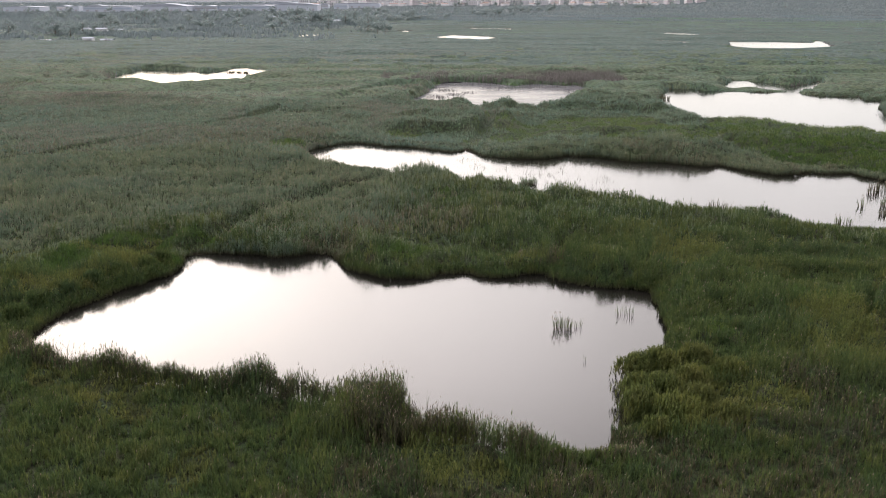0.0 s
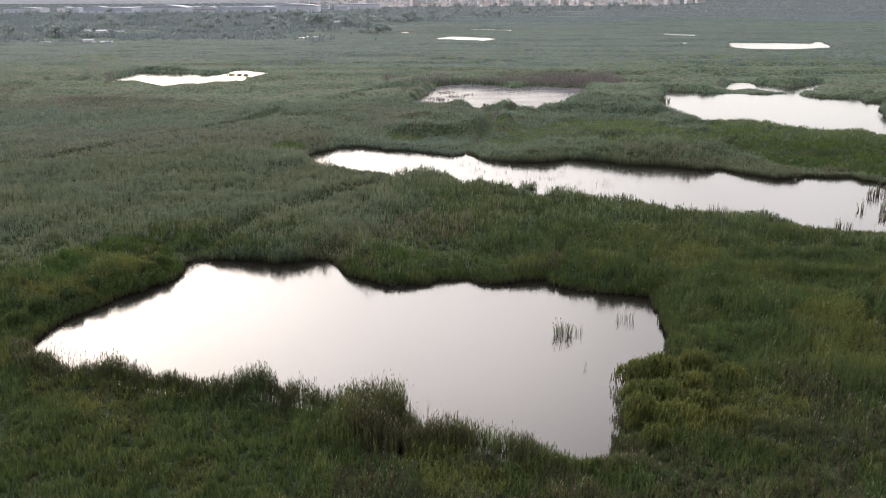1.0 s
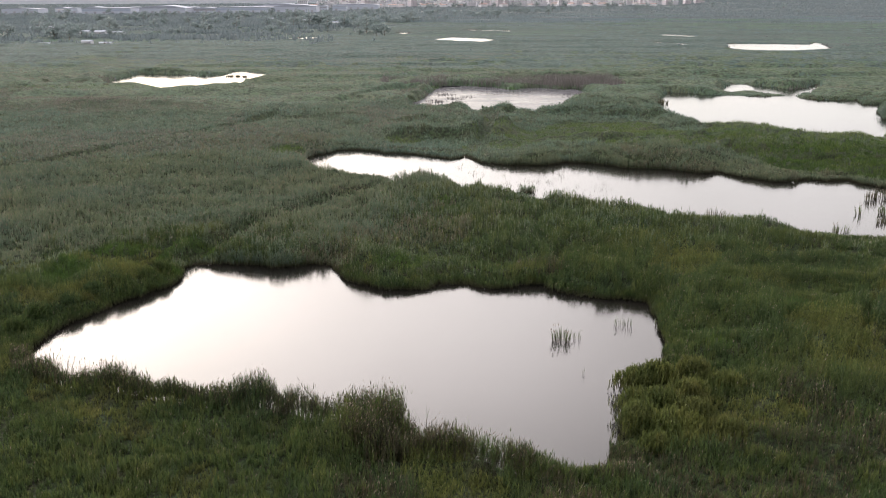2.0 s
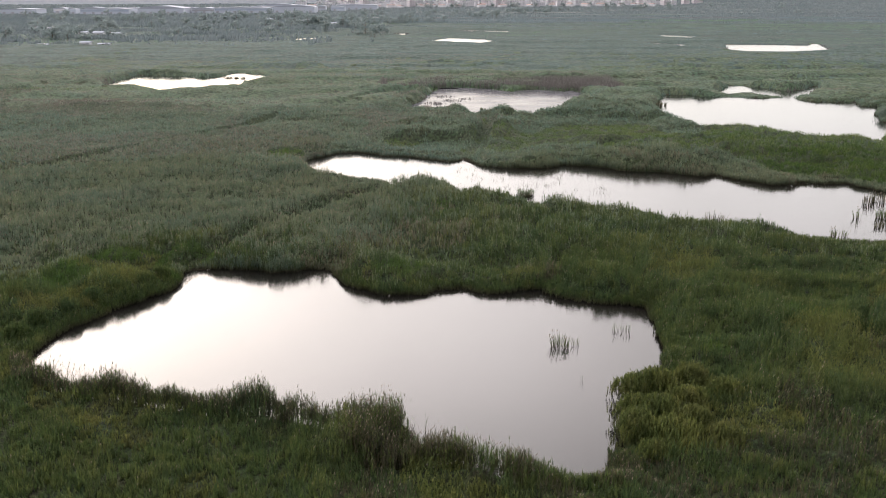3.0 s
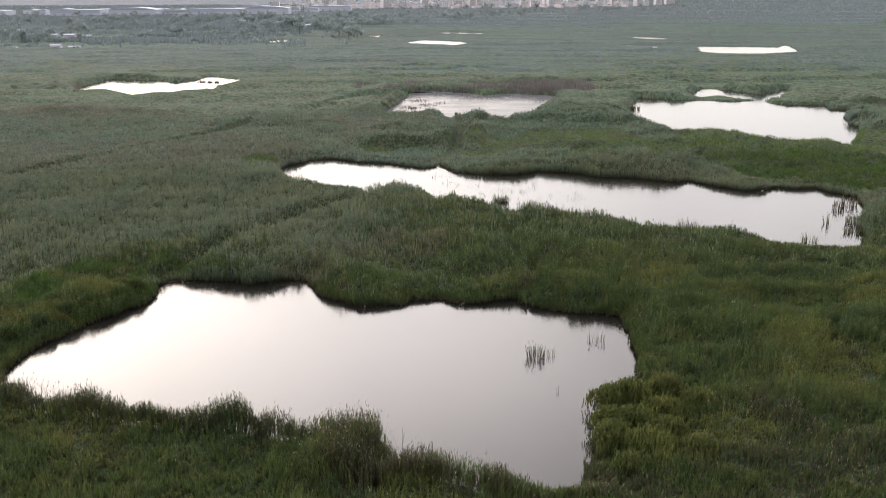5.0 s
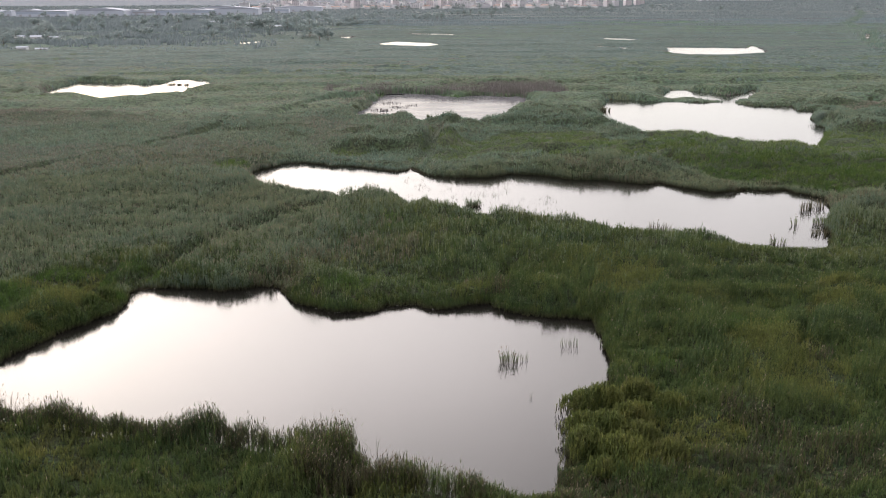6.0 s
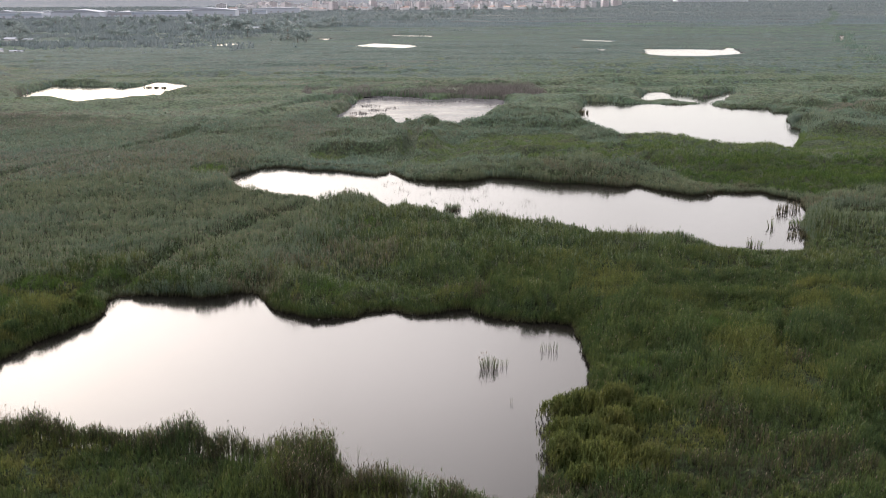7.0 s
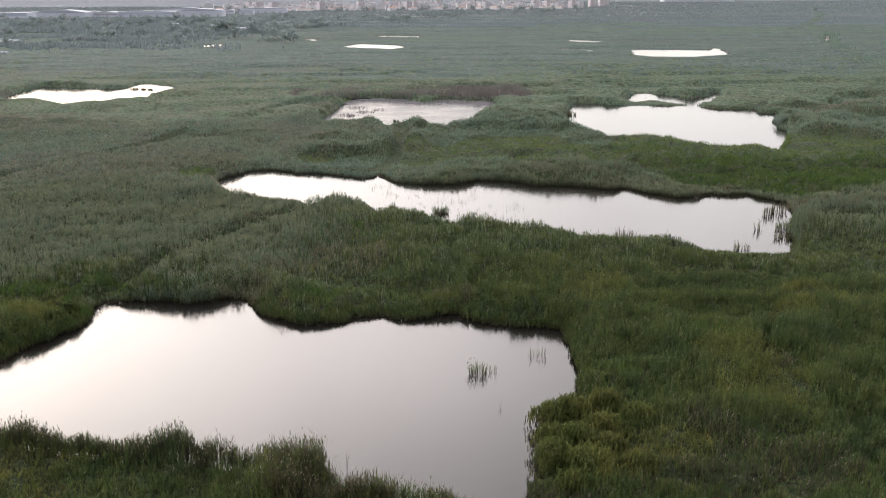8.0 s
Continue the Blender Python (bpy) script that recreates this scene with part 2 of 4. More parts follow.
# inner mass darker than the leaves, so gaps between shoots read as shade
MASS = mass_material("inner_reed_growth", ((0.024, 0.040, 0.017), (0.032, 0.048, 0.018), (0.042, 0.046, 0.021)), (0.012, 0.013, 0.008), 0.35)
# copies for farther bands, haze painted in as a paler, bluer tone
MASS_HAZE_2 = mass_material("inner_growth_haze_2", ((0.038, 0.060, 0.036), (0.048, 0.068, 0.035), (0.060, 0.068, 0.038)), (0.018, 0.022, 0.014), 0.6)
MASS_HAZE_3 = mass_material("inner_growth_haze_3", ((0.058, 0.091, 0.060), (0.072, 0.103, 0.060), (0.089, 0.106, 0.065)), (0.029, 0.038, 0.026), 1.0, 0.7)
# farthest band: bluest, but darkened again so stand fronts look shaded
MASS_HAZE_4 = mass_material("inner_growth_haze_4", ((0.048, 0.078, 0.068), (0.060, 0.088, 0.072), (0.072, 0.090, 0.077)), (0.027, 0.040, 0.036), 1.6, 0.45)
BARK = plain_material("bark", (0.09, 0.07, 0.05), (0.16, 0.13, 0.10), 0.6, 0.9, 0.5)


def water_material(name="pond_water", rough=0.12, ripple_by=0.08):
    m, n, l, bsdf, out = material(name)
    murk = ramp_node(n, l, noise_node(n, l, 9.0), [(0.3, (0.006, 0.0055, 0.005)), (0.7, (0.009, 0.008, 0.007))])
    l.new(murk, bsdf.inputs["Base Color"])
    bsdf.inputs["IOR"].default_value = 1.333
    bsdf.inputs["Roughness"].default_value = rough
    ripple = noise_node(n, l, 0.5, 3.0)
    bp = n.new("ShaderNodeBump")
    bp.inputs["Strength"].default_value, bp.inputs["Distance"].default_value = ripple_by, 0.03
    l.new(ripple, bp.inputs["Height"])
    l.new(bp.outputs[0], bsdf.inputs["Normal"])
    return m


WATER = water_material()


def dulled_water():
    """Shallow water, its reflection dulled by an added matte grey layer."""
    m = water_material("dulled_shallow_water", 0.10, 0.16)
    n, l = m.node_tree.nodes, m.node_tree.links
    matte_grey = n.new("ShaderNodeBsdfDiffuse")
    l.new(ramp_node(n, l, noise_node(n, l, 3.0), [(0.3, (0.10, 0.10, 0.11)), (0.7, (0.15, 0.145, 0.155))]), matte_grey.inputs["Color"])
    fac = n.new("ShaderNodeMapRange")
    fac.inputs["From Min"].default_value, fac.inputs["From Max"].default_value = 0.3, 0.65
    fac.inputs["To Min"].default_value, fac.inputs["To Max"].default_value = 0.42, 0.66
    l.new(noise_node(n, l, 9.0, 5.0, (0.5, 1, 1)), fac.inputs["Value"])
    mix = n.new("ShaderNodeMixShader")
    l.new(fac.outputs[0], mix.inputs[0])
    l.new(n["Principled BSDF"].outputs[0], mix.inputs[1])
    l.new(matte_grey.outputs[0], mix.inputs[2])
    l.new(mix.outputs[0], n["Material Output"].inputs["Surface"])
    return m


RIPPLED = dulled_water()


def ground_material():
    m, n, l, bsdf, out = material("marsh_ground")
    peat = ramp_node(n, l, noise_node(n, l, 2.0, 5.0), [(0.35, (0.014, 0.012, 0.008)), (0.65, (0.030, 0.026, 0.015))])
    moss = ramp_node(n, l, noise_node(n, l, 6.0, 5.0), [(0.4, (0.018, 0.022, 0.010)), (0.65, (0.034, 0.042, 0.018))])
    # field tones greyed and blued: haze painted on the far ground
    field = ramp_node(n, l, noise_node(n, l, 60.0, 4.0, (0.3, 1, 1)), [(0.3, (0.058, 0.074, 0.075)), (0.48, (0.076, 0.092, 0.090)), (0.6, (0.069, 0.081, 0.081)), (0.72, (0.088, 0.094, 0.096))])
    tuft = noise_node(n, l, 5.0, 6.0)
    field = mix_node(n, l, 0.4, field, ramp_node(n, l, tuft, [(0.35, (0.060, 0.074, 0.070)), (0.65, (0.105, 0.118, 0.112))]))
    geo = n.new("ShaderNodeNewGeometry")
    sp = n.new("ShaderNodeSeparateXYZ")
    l.new(geo.outputs["Position"], sp.inputs[0])
    low = n.new("ShaderNodeMapRange")
    low.inputs["From Min"].default_value, low.inputs["From Max"].default_value = 0.05, 0.22
    l.new(sp.outputs["Z"], low.inputs["Value"])
    # drained fields, with haze in their colour, start where the marsh ends
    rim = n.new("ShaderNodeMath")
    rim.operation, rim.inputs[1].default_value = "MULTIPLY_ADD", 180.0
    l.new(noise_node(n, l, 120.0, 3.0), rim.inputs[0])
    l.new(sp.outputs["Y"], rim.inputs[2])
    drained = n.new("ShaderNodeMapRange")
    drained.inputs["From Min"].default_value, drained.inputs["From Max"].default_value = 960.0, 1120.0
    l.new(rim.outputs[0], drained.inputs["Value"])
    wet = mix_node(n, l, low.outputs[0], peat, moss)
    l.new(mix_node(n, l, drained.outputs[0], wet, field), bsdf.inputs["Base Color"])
    bsdf.inputs["Roughness"].default_value = 0.9
    bsdf.inputs["Specular IOR Level"].default_value = 0.08
    bp = n.new("ShaderNodeBump")
    bp.inputs["Strength"].default_value, bp.inputs["Distance"].default_value = 0.8, 1.2
    l.new(tuft, bp.inputs["Height"])
    l.new(bp.outputs[0], bsdf.inputs["Normal"])
    return m


GROUND = ground_material()

# ---- plan of the marsh: ponds and ditches ----
PONDS = {
    "near": [(-38.3, 78.6), (-38.2, 83.9), (-30.5, 98.1), (-30.1, 99.6), (-31, 104.3), (-29.6, 106.7), (-24.3, 107.4), (-20.6, 105.9),
             (-15.4, 107.6), (-12.3, 106.8), (-10.7, 102.2), (-8.9, 99.4), (-5.4, 97.7), (-2.2, 97.7), (-1, 99.5), (2.8, 99.3),
             (4.7, 97.7), (11.7, 99), (12.6, 95.6), (16.6, 93.8), (22.3, 92.3), (20.9, 85.6), (20.6, 80.5), (19.1, 74.9),
             (16.9, 70.6), (14.2, 68.5), (14.4, 66.4), (12.6, 62.9), (12.8, 59.7), (11.2, 55.6), (7.9, 54.7), (5.3, 54.8),
             (3.2, 56.5), (-1.6, 58), (-2.6, 60.4), (-3.9, 61.7), (-12.4, 65.7), (-20.2, 67.3), (-31.4, 70.8), (-35, 72.7),
],
    "long": [(-26.6, 176.3), (-26.5, 181.8), (-21.9, 190.2), (-17.4, 191.0), (-14.4, 189.4), (-11.3, 186.6), (-6.2, 185.4), (1.7, 179.8),
             (5.2, 182.9), (5.8, 178.7), (7.6, 175.1), (10.2, 173.2), (17.1, 171.9), (20.5, 173.1), (23.6, 175.6),
             (31.8, 171.9), (34.0, 168.9), (40.2, 167.7), (46.8, 163.8), (50.3, 165.0), (52.9, 159.7), (56.9, 155.9),
             (60.5, 155.9), (62.4, 158.1), (64.9, 156.4), (70.3, 156.7), (70.9, 153.4), (74.0, 148.9), (71.7, 141.7),
             (64.7, 129.7), (63.5, 124.5), (59.3, 116.7), (47.9, 119.1), (45.9, 122.4), (39.1, 125.8), (30.7, 130.7),
             (18.4, 136.8), (12.0, 138.6), (11.0, 141.8), (5.9, 147.2), (3.3, 144.6), (0.9, 153.4), (-3.9, 156.2),
             (-7.8, 150.9), (-9.6, 156.0), (-13.6, 157.3), (-17.7, 160.6), (-22.2, 161.6)],
    "mid": [(-4.7, 300.6), (-0.2, 325.5), (4.8, 328.4), (18.3, 321.4), (23.5, 312.2), (29.8, 318.2), (35.6, 317.4), (40.9, 313.3),
             (44.9, 314.5), (48.6, 292.9), (44.8, 288.8), (37.6, 275.2), (34.7, 268.6), (31.9, 256.2), (27.8, 248.3),
             (22.6, 241.2), (20.3, 250.4), (17.5, 253.1), (11.1, 249.2), (8.9, 250.7), (6.8, 260.5), (4.5, 263.3),
             (2.1, 261.1), (-2.6, 262.9), (-5.9, 269.7), (-5.8, 262.8), (-7.7, 263.1), (-9.2, 269.5), (-8.1, 278.6),
             (-5.4, 286.6)],
    "broad": [(62.2, 268.0), (72.5, 302.6), (75.8, 300.5), (80.4, 300.0), (80.5, 296.8), (86.5, 294.4), (92.8, 293.7), (95.5, 290.2),
             (100.8, 289.6), (104.5, 292.2), (106.7, 288.8), (108.5, 288.6), (112.3, 280.7), (117.9, 278.5), (123.9, 277.8),
             (121.0, 267.1), (124.9, 267.9), (126.8, 266.3), (118.2, 252.2), (112.4, 234.7), (112.7, 230.4), (96.8, 200.6),
             (91.8, 202.9), (87.3, 201.8), (80.6, 205.1), (78.5, 212.3), (78.0, 218.8), (73.1, 223.3), (69.2, 224.8),
             (63.5, 222.5), (60.0, 234.1), (56.6, 239.9)],
    "west": [(-121.9, 339.2), (-124.4, 355.4), (-123.3, 384.1), (-99.5, 375.4), (-96.6, 370.0), (-89.3, 375.2), (-86.0, 380.6),
             (-87.3, 392.0), (-84.4, 394.9), (-72.2, 380.3), (-68.4, 367.5), (-67.2, 343.1), (-70.4, 338.4), (-71.1,
             327.0), (-77.0, 322.8), (-80.3, 316.6), (-87.3, 310.6), (-92.4, 308.7), (-98.6, 316.9), (-102.1, 319.0),
             (-108.0, 319.1), (-113.5, 321.3)],
    "back": [(92.2, 310.5), (101.7, 329.1), (106.3, 330.5), (111.9, 322.1), (115.4, 310.6), (120.1, 313.6), (132.3, 329.1),
             (127.4, 315.2), (114.8, 294.5), (111.5, 294.5), (107.4, 294.5), (104.9, 294.5), (103.8, 298.7), (101.2, 302.6),
             (97.5, 303.0), (92.8, 300.1)],
    "arc": [(-13.5, 296.0), (-9.8, 309.5), (-5.2, 320.0), (-0.5, 323.5), (4.6, 325.0), (4.9, 322.8), (0.2, 321.2), (-4.4, 318.0), (-9.0, 308.8), (-12.8, 296.5)],
    "glint": [(-5.6, 58.4), (-4.2, 59.1), (-2.9, 58.7), (-3.2, 57.7), (-4.6, 57.5)],
    "far_middle": [(-6.8, 660), (6.9, 694), (30.5, 672), (38, 646), (24.6, 622), (6.2, 625)],
    "far_strip": [(18.5, 837.6), (38.3, 834), (58, 815), (54, 784), (31, 788)],
    "far_east": [(180, 598), (208.7, 590.4), (226, 581), (237.9, 605.5), (238, 596), (220.6, 536.2), (193.6, 518.8), (171.6, 522.1), (165, 539)],
    "far_west": [(-110.7, 681.9), (-98.9, 711), (-91, 694), (-98, 665)],
    "far_pool": [(171.6, 737), (188.2, 708), (181, 684), (164.3, 702)],
    "far_ditch": [(137, 618), (150, 606), (154, 594), (145, 575), (149, 594), (135, 609)],
    "far_sliver": [(-42.2, 771), (-28.9, 780), (-28.3, 745)],
    "canal_pool": [(400, 770), (403, 769), (351.5, 670), (346, 664)],
}
DITCHES = [
    [(-80, 158), (-67, 188), (-53, 214), (-43, 235), (-35, 258), (-25, 284), (-11, 312)],
    [(-8.2, 151), (-17, 138), (-25, 122), (-30.4, 107)],
    [(5.0, 184), (8.1, 195), (9.9, 211), (12.1, 228), (16, 239), (21, 246)],
]
CHANNEL = [(107.6, 288.0), (112.8, 304.0)]


def shore(x, y):
    """Distance from the water's edge in metres, positive on land, with a ragged edge."""
    d = np.full(x.shape, 12.0)
    for key, ring in PONDS.items():
        d = np.minimum(d, outline_distance(x, y, ring) + (0.8 * np.clip((y - 86) / 8, 0, 1) * np.clip((x + 30) / 8, 0, 1) - 0.5 * (x > 12) if key == "near" else 0))
    d = np.minimum(d, line_distance(x, y, CHANNEL) - 1.7)
    amp = np.clip(1 - np.abs(d) / 6, 0, 1)
    return d + amp * (0.55 * wave(x, y, 3.1, 5) + 0.3 * wave(x, y, 1.1, 6))


def ditch(x, y):
    d = np.full(x.shape, 12.0)
    for line in DITCHES:
        d = np.minimum(d, line_distance(x, y, line))
    return d + 0.5 * wave(x, y, 4.0, 9)


# ---- ground: one sheet to the horizon, dipping under the ponds ----
def graded(stops):
    out = [stops[0][0]]
    for (a, step), (b, _) in zip(stops, stops[1:]):
        k = max(1, int(round((b - a) / step)))
        out += [a + (b - a) * i / k for i in range(1, k + 1)]
    return np.array(out)


GX = graded([(-5200, 600), (-1600, 100), (-500, 25), (-240, 4), (-130, 3.0), (135, 7), (250, 10), (500, 30), (1600, 100), (5200, 1)])
GY = graded([(-600, 60), (0, 6), (48, 3.0), (345, 3), (400, 6), (520, 6), (850, 25), (1600, 80), (5400, 1)])


def ground_height(x, y):
    s = shore(x, y)
    z = np.clip(0.30 * (s - 0.45), -0.7, 0.22) + 0.05 * wave(x, y, 3.5, 2) * (s > 0.3)
    far = np.clip((np.hypot(x, y) - 900) / 600, 0, 1)
    return z + far * 0.8 * wave(x, y, 70, 3)


mx, my = np.meshgrid(GX, GY)
gz = ground_height(mx.ravel(), my.ravel())
cols, rows_n = len(GX), len(GY)
gi = np.arange(cols * rows_n).reshape(rows_n, cols)
quads = np.stack([gi[:-1, :-1], gi[:-1, 1:], gi[1:, 1:], gi[1:, :-1]], -1).reshape(-1, 4)
me = grid_mesh("ground", np.stack([mx.ravel(), my.ravel(), gz], 1), quads.ravel(), np.arange(len(quads)) * 4, True)
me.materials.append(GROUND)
ground = tagged(new("ground", me), "dark peaty marsh floor with low green growth", "ground", kind="structure")

POND_LABELS = {
    "near": "calm murky pond mirroring the pale cloudy sky", "long": "long narrow pond with sparse standing reed stems",
    "mid": "grey shallow pond with flooded dead growth", "broad": "broad pale pond with a reed island behind it",
    "back": "narrow backwater behind a reed island", "west": "bright pond with small tussocks near its shore"}
for key, ring in PONDS.items():
    bm = bmesh.new()
    c = Vector((sum(p[0] for p in ring) / len(ring), sum(p[1] for p in ring) / len(ring)))
    bm.faces.new([bm.verts.new((*(Vector(p) + (Vector(p) - c).normalized() * 1.8), 0.0)) for p in ring])
    bmesh.ops.triangulate(bm, faces=bm.faces[:])
    ob = part("pond_water", bm, RIPPLED if key == "mid" else WATER)
    tagged(ob, POND_LABELS.get(key, "small far pond catching the pale sky"), "pond", kind="structure")
bm = bmesh.new()
bm.faces.new([bm.verts.new((x, y, -0.01)) for x, y in ((105.2, 288), (110.4, 288), (115.6, 305), (110.6, 305))])
tagged(part("pond_water", bm, WATER), "short channel of still water through reeds", "channel", kind="structure")


# ---- vegetation ----
rng = np.random.default_rng(7)


def scatter(y0, y1, per_m2, margin=4.0):
    """Random places in the stretch of the plan between y0 and y1, as wide as the valley seen from the south."""
    area = 0.57 * (y1 * y1 - y0 * y0) + 2 * margin * (y1 - y0)
    k = int(area * per_m2)
    y = np.sqrt(rng.random(k) * (y1 * y1 - y0 * y0) + y0 * y0)
    x = -0.5 * y - margin + rng.random(k) * (1.14 * y + 2 * margin)
    return x, y


def clumped(x, y, per, spread):
    """Gathers places into tufts of `per` around every per-th one."""
    lead = (np.arange(len(x)) // per) * per
    return x[lead] + rng.normal(0, spread, len(x)), y[lead] + rng.normal(0, spread, len(x))


def kinds(x, y):
    """What grows where: 0 green reed, 1 brownish old reed, 2 bright sedge."""
    v = wave(x, y, 38, 21) + 0.5 * wave(x, y, 13, 22) + 0.3 * wave(x, y, 4, 23)
    u = -0.45 * (x < -45) + wave(x, y, 34, 31) + 0.45 * wave(x, y, 11, 32) + np.where(y > 150, 0.08, 0.3) * wave(x, y, 3.5, 33)
    spot = lambda cx, cy, rx, ry: np.exp(-((x - cx) / rx) ** 2 - ((y - cy) / ry) ** 2)
    east = 2.3 * spot(96, 192, 56, 27) + 1.5 * spot(92, 166, 26, 18) + 0.5 * spot(34, 84, 14, 12) + 1.7 * spot(-5.5, 103, 5.5, 4.0) + 0.5 * spot(-34, 70, 12, 8) + 1.5 * spot(-31, 180, 6, 8)
    west = 0.5 * spot(-62, 190, 48, 45) + 0.7 * spot(30, 57, 12, 7) + 0.75 * spot(-100, 262, 45, 26) + 2.2 * spot(20, 346, 38, 13) + 0.6 * spot(30, 128, 16, 5) - 0.15 * spot(20, 60, 30, 18) + 1.2 * (y < 49.5 + wave(x, y, 3, 24))
    v, u = np.where(y > 300, 1.3 * wave(0.3 * x, y, np.where(y > 430, 80, 34), 26) + 0.6 * wave(0.35 * x, y, np.where(y > 430, 32, 13), 27) - 0.02, v), np.where(y > 300, 1.3 * wave(0.3 * x, y, np.where(y > 430, 90, 40), 36) + 0.6 * wave(0.35 * x, y, np.where(y > 430, 34, 14), 37) + 0.15, u)
    k = np.zeros(x.shape, int)
    k[v + west > np.where(y > 300, 0.48, 0.62)] = 1
    k[u + 1.3 * east > 0.72] = 2
    return k


def stand_height(x, y, kind, s):
    """Stands of different age meet in steps, so that some show their front."""
    west = np.clip((-6 - x) / 10, 0, 1) * np.clip((y - 106) / 10, 0, 1) * np.clip((330 - y) / 40, 0, 1)
    calm = 1 - 0.45 * west
    step = np.tanh(6 * (wave(x, y, 19, 41) + 0.5 * wave(x, y, 7, 42)))
    inland = (0.12 + (0.25 + 0.65 * np.clip((s - 2) / 8, 0, 1)) * np.clip((y - 160) / 40, 0, 1)) * np.tanh(9 * (wave(0.4 * x, y, 14, 54) + 0.35 * wave(0.7 * x, y, 8, 55)))
    h = np.where(y > 310, 0.25, 0.70) * step + 0.25 * np.tanh(6 * wave(x, y, 8.5, 44)) + inland
    h = h + np.where(y < 108, 0.62, 0.36) * wave(x, y, 4.5, 45) + np.where(y < 125, 0.56, 0.30) * wave(x, y, 2.4, 43) + 0.32 * np.tanh(3 * wave(x, y, 5.5, 66)) * (y < 135)
    # broad terraces of taller stands beyond the middle ponds
    h = h + 1.05 * np.clip((y - 250) / 80, 0, 1) * np.tanh(8 * (wave(0.28 * x, y, np.where(y > 450, 30, 17), 67) + 0.3 * wave(0.5 * x, y, 9, 68)))
    h = 2.05 + calm * h
    h = h * np.where(kind == 2, 1 - 0.22 * np.clip((s - 1.5) / 2, 0, 1), 1.0)
    # old tracks wind through the stands
    trail = np.minimum(np.abs(wave(x, y, 26, 47) + 0.3 * wave(x, y, 8, 48)), np.abs(wave(x + 300, y, 31, 49) + 0.3 * wave(x, y, 9, 50)) + 0.02)
    h = h * np.clip(0.32 + trail * 7.0 + np.clip((y - 280) / 60, 0, 1) + 0.5 * west, 0.32, 1)
    h = h + 0.9 * np.exp(-((x - 15) / 30) ** 2 - ((y - 346) / 12) ** 2)
    # taller fringe along the south bank of the nearest pond
    h = h + np.exp(-(s / 2.2) ** 2) * (y < 76) * (x < 13.5) * np.where(x < -3, np.clip(0.95 + 0.8 * wave(x, y, 3, 46), 0.2, 1.5), np.clip(0.35 * wave(x, y, 3, 46) - 0.2, -0.3, 0.8)) * np.where(x < -28, 0.4, 1.0)
    h = h * np.where((y < 80) & (x < 15) & (x > -45), 1 - 0.26 * np.clip((s - 1.8) / 1.2, 0, 1), 1.0)
    # low growth on the shores elsewhere
    h = h * np.where((y > 76) | (x > 13.5), np.clip(np.where((y < 112) | (y > 168 - 0.37 * x), 0.45, 0.6) + np.where((y > 168 - 0.37 * x) & (y < 235), 0.12, 0.2) * s, 0.40, 1.0), 1.0)
    h = h * np.clip(1.0 - (y - 230) / 500, 0.68, 1.0)
    h = h * (1 - 0.62 * np.exp(-((x - 108) / 22) ** 2 - ((y - 297) / 9) ** 2))
    # low open growth round the far pools and the flooded inlet of the middle pond
    h = h * np.where(y > 430, 0.10 + 0.90 * np.clip(s / 12, 0, 1) ** 3, 1.0)
    h = h * (1 - 0.6 * np.exp(-((x + 7) / 9) ** 2 - ((y - 259) / 15) ** 2))
    h = np.maximum(h, 0.3)
    dd = ditch(x, y)
    return h * np.clip((dd - np.where(y > 165, 1.3, 0.7)) / np.where(y > 165, 0.9, 1.4), 0.05, 1)


def shoots(x, y, h, width, lean, leaves, leaf_len, seed, foot=None):
    """Reed shoots: a bent tapering stem blade and some leaves each. Returns vertices and triangles."""
    r = np.random.default_rng(seed)
    k = len(x)
    z = np.clip(ground_height(x, y), -0.5, 0.3) - 0.05 if foot is None else foot
    base = np.stack([x, y, z], 1)
    az = r.random(k) * 2 * math.pi
    side = np.stack([np.cos(az), np.sin(az), np.zeros(k)], 1) * (width * (0.7 + 0.6 * r.random(k)))[:, None] / 2
    bend = np.stack([r.normal(0.25, 0.6, k), r.normal(0.0, 0.6, k), np.zeros(k)], 1) * (lean * h)[:, None]
    up = np.array([0, 0, 1.0])
    mid = base + up * (0.55 * h)[:, None] + bend * 0.3
    tip = base + up * h[:, None] + bend
    o = np.arange(k)
    if leaves < 0:
        return np.concatenate([base - side * 1.3, base + side * 1.3, tip - side * 0.3]), np.stack([o, o + k, o + 2 * k], 1)
    V = [base - side * 0.7, base + side * 0.7, mid - side, mid + side, tip]
    T = [np.stack([o, o + k, o + 3 * k], 1), np.stack([o, o + 3 * k, o + 2 * k], 1), np.stack([o + 2 * k, o + 3 * k, o + 4 * k], 1)]
    n = 5 * k
    for j in range(leaves):
        f = 0.45 + 0.53 * (j + r.random(k)) / leaves
        a = r.random(k) * 2 * math.pi
        out = np.stack([np.cos(a), np.sin(a), np.zeros(k)], 1)
        root = np.where((f < 0.55)[:, None], base + (mid - base) * (f / 0.55)[:, None], mid + (tip - mid) * ((f - 0.55) / 0.45)[:, None])
        ll = leaf_len * (0.7 + 0.6 * r.random(k))
        end = root + out * (ll * 0.6)[:, None] + up * (ll * r.uniform(0.1, 0.95, k))[:, None]
        half = np.stack([-np.sin(a), np.cos(a), np.full(k, 0.5)], 1) * width * 0.45
        V += [root - half, root + half, end]
        T.append(np.stack([o + n, o + n + k, o + n + 2 * k], 1))
        n += 3 * k
    return np.concatenate(V), np.concatenate(T)


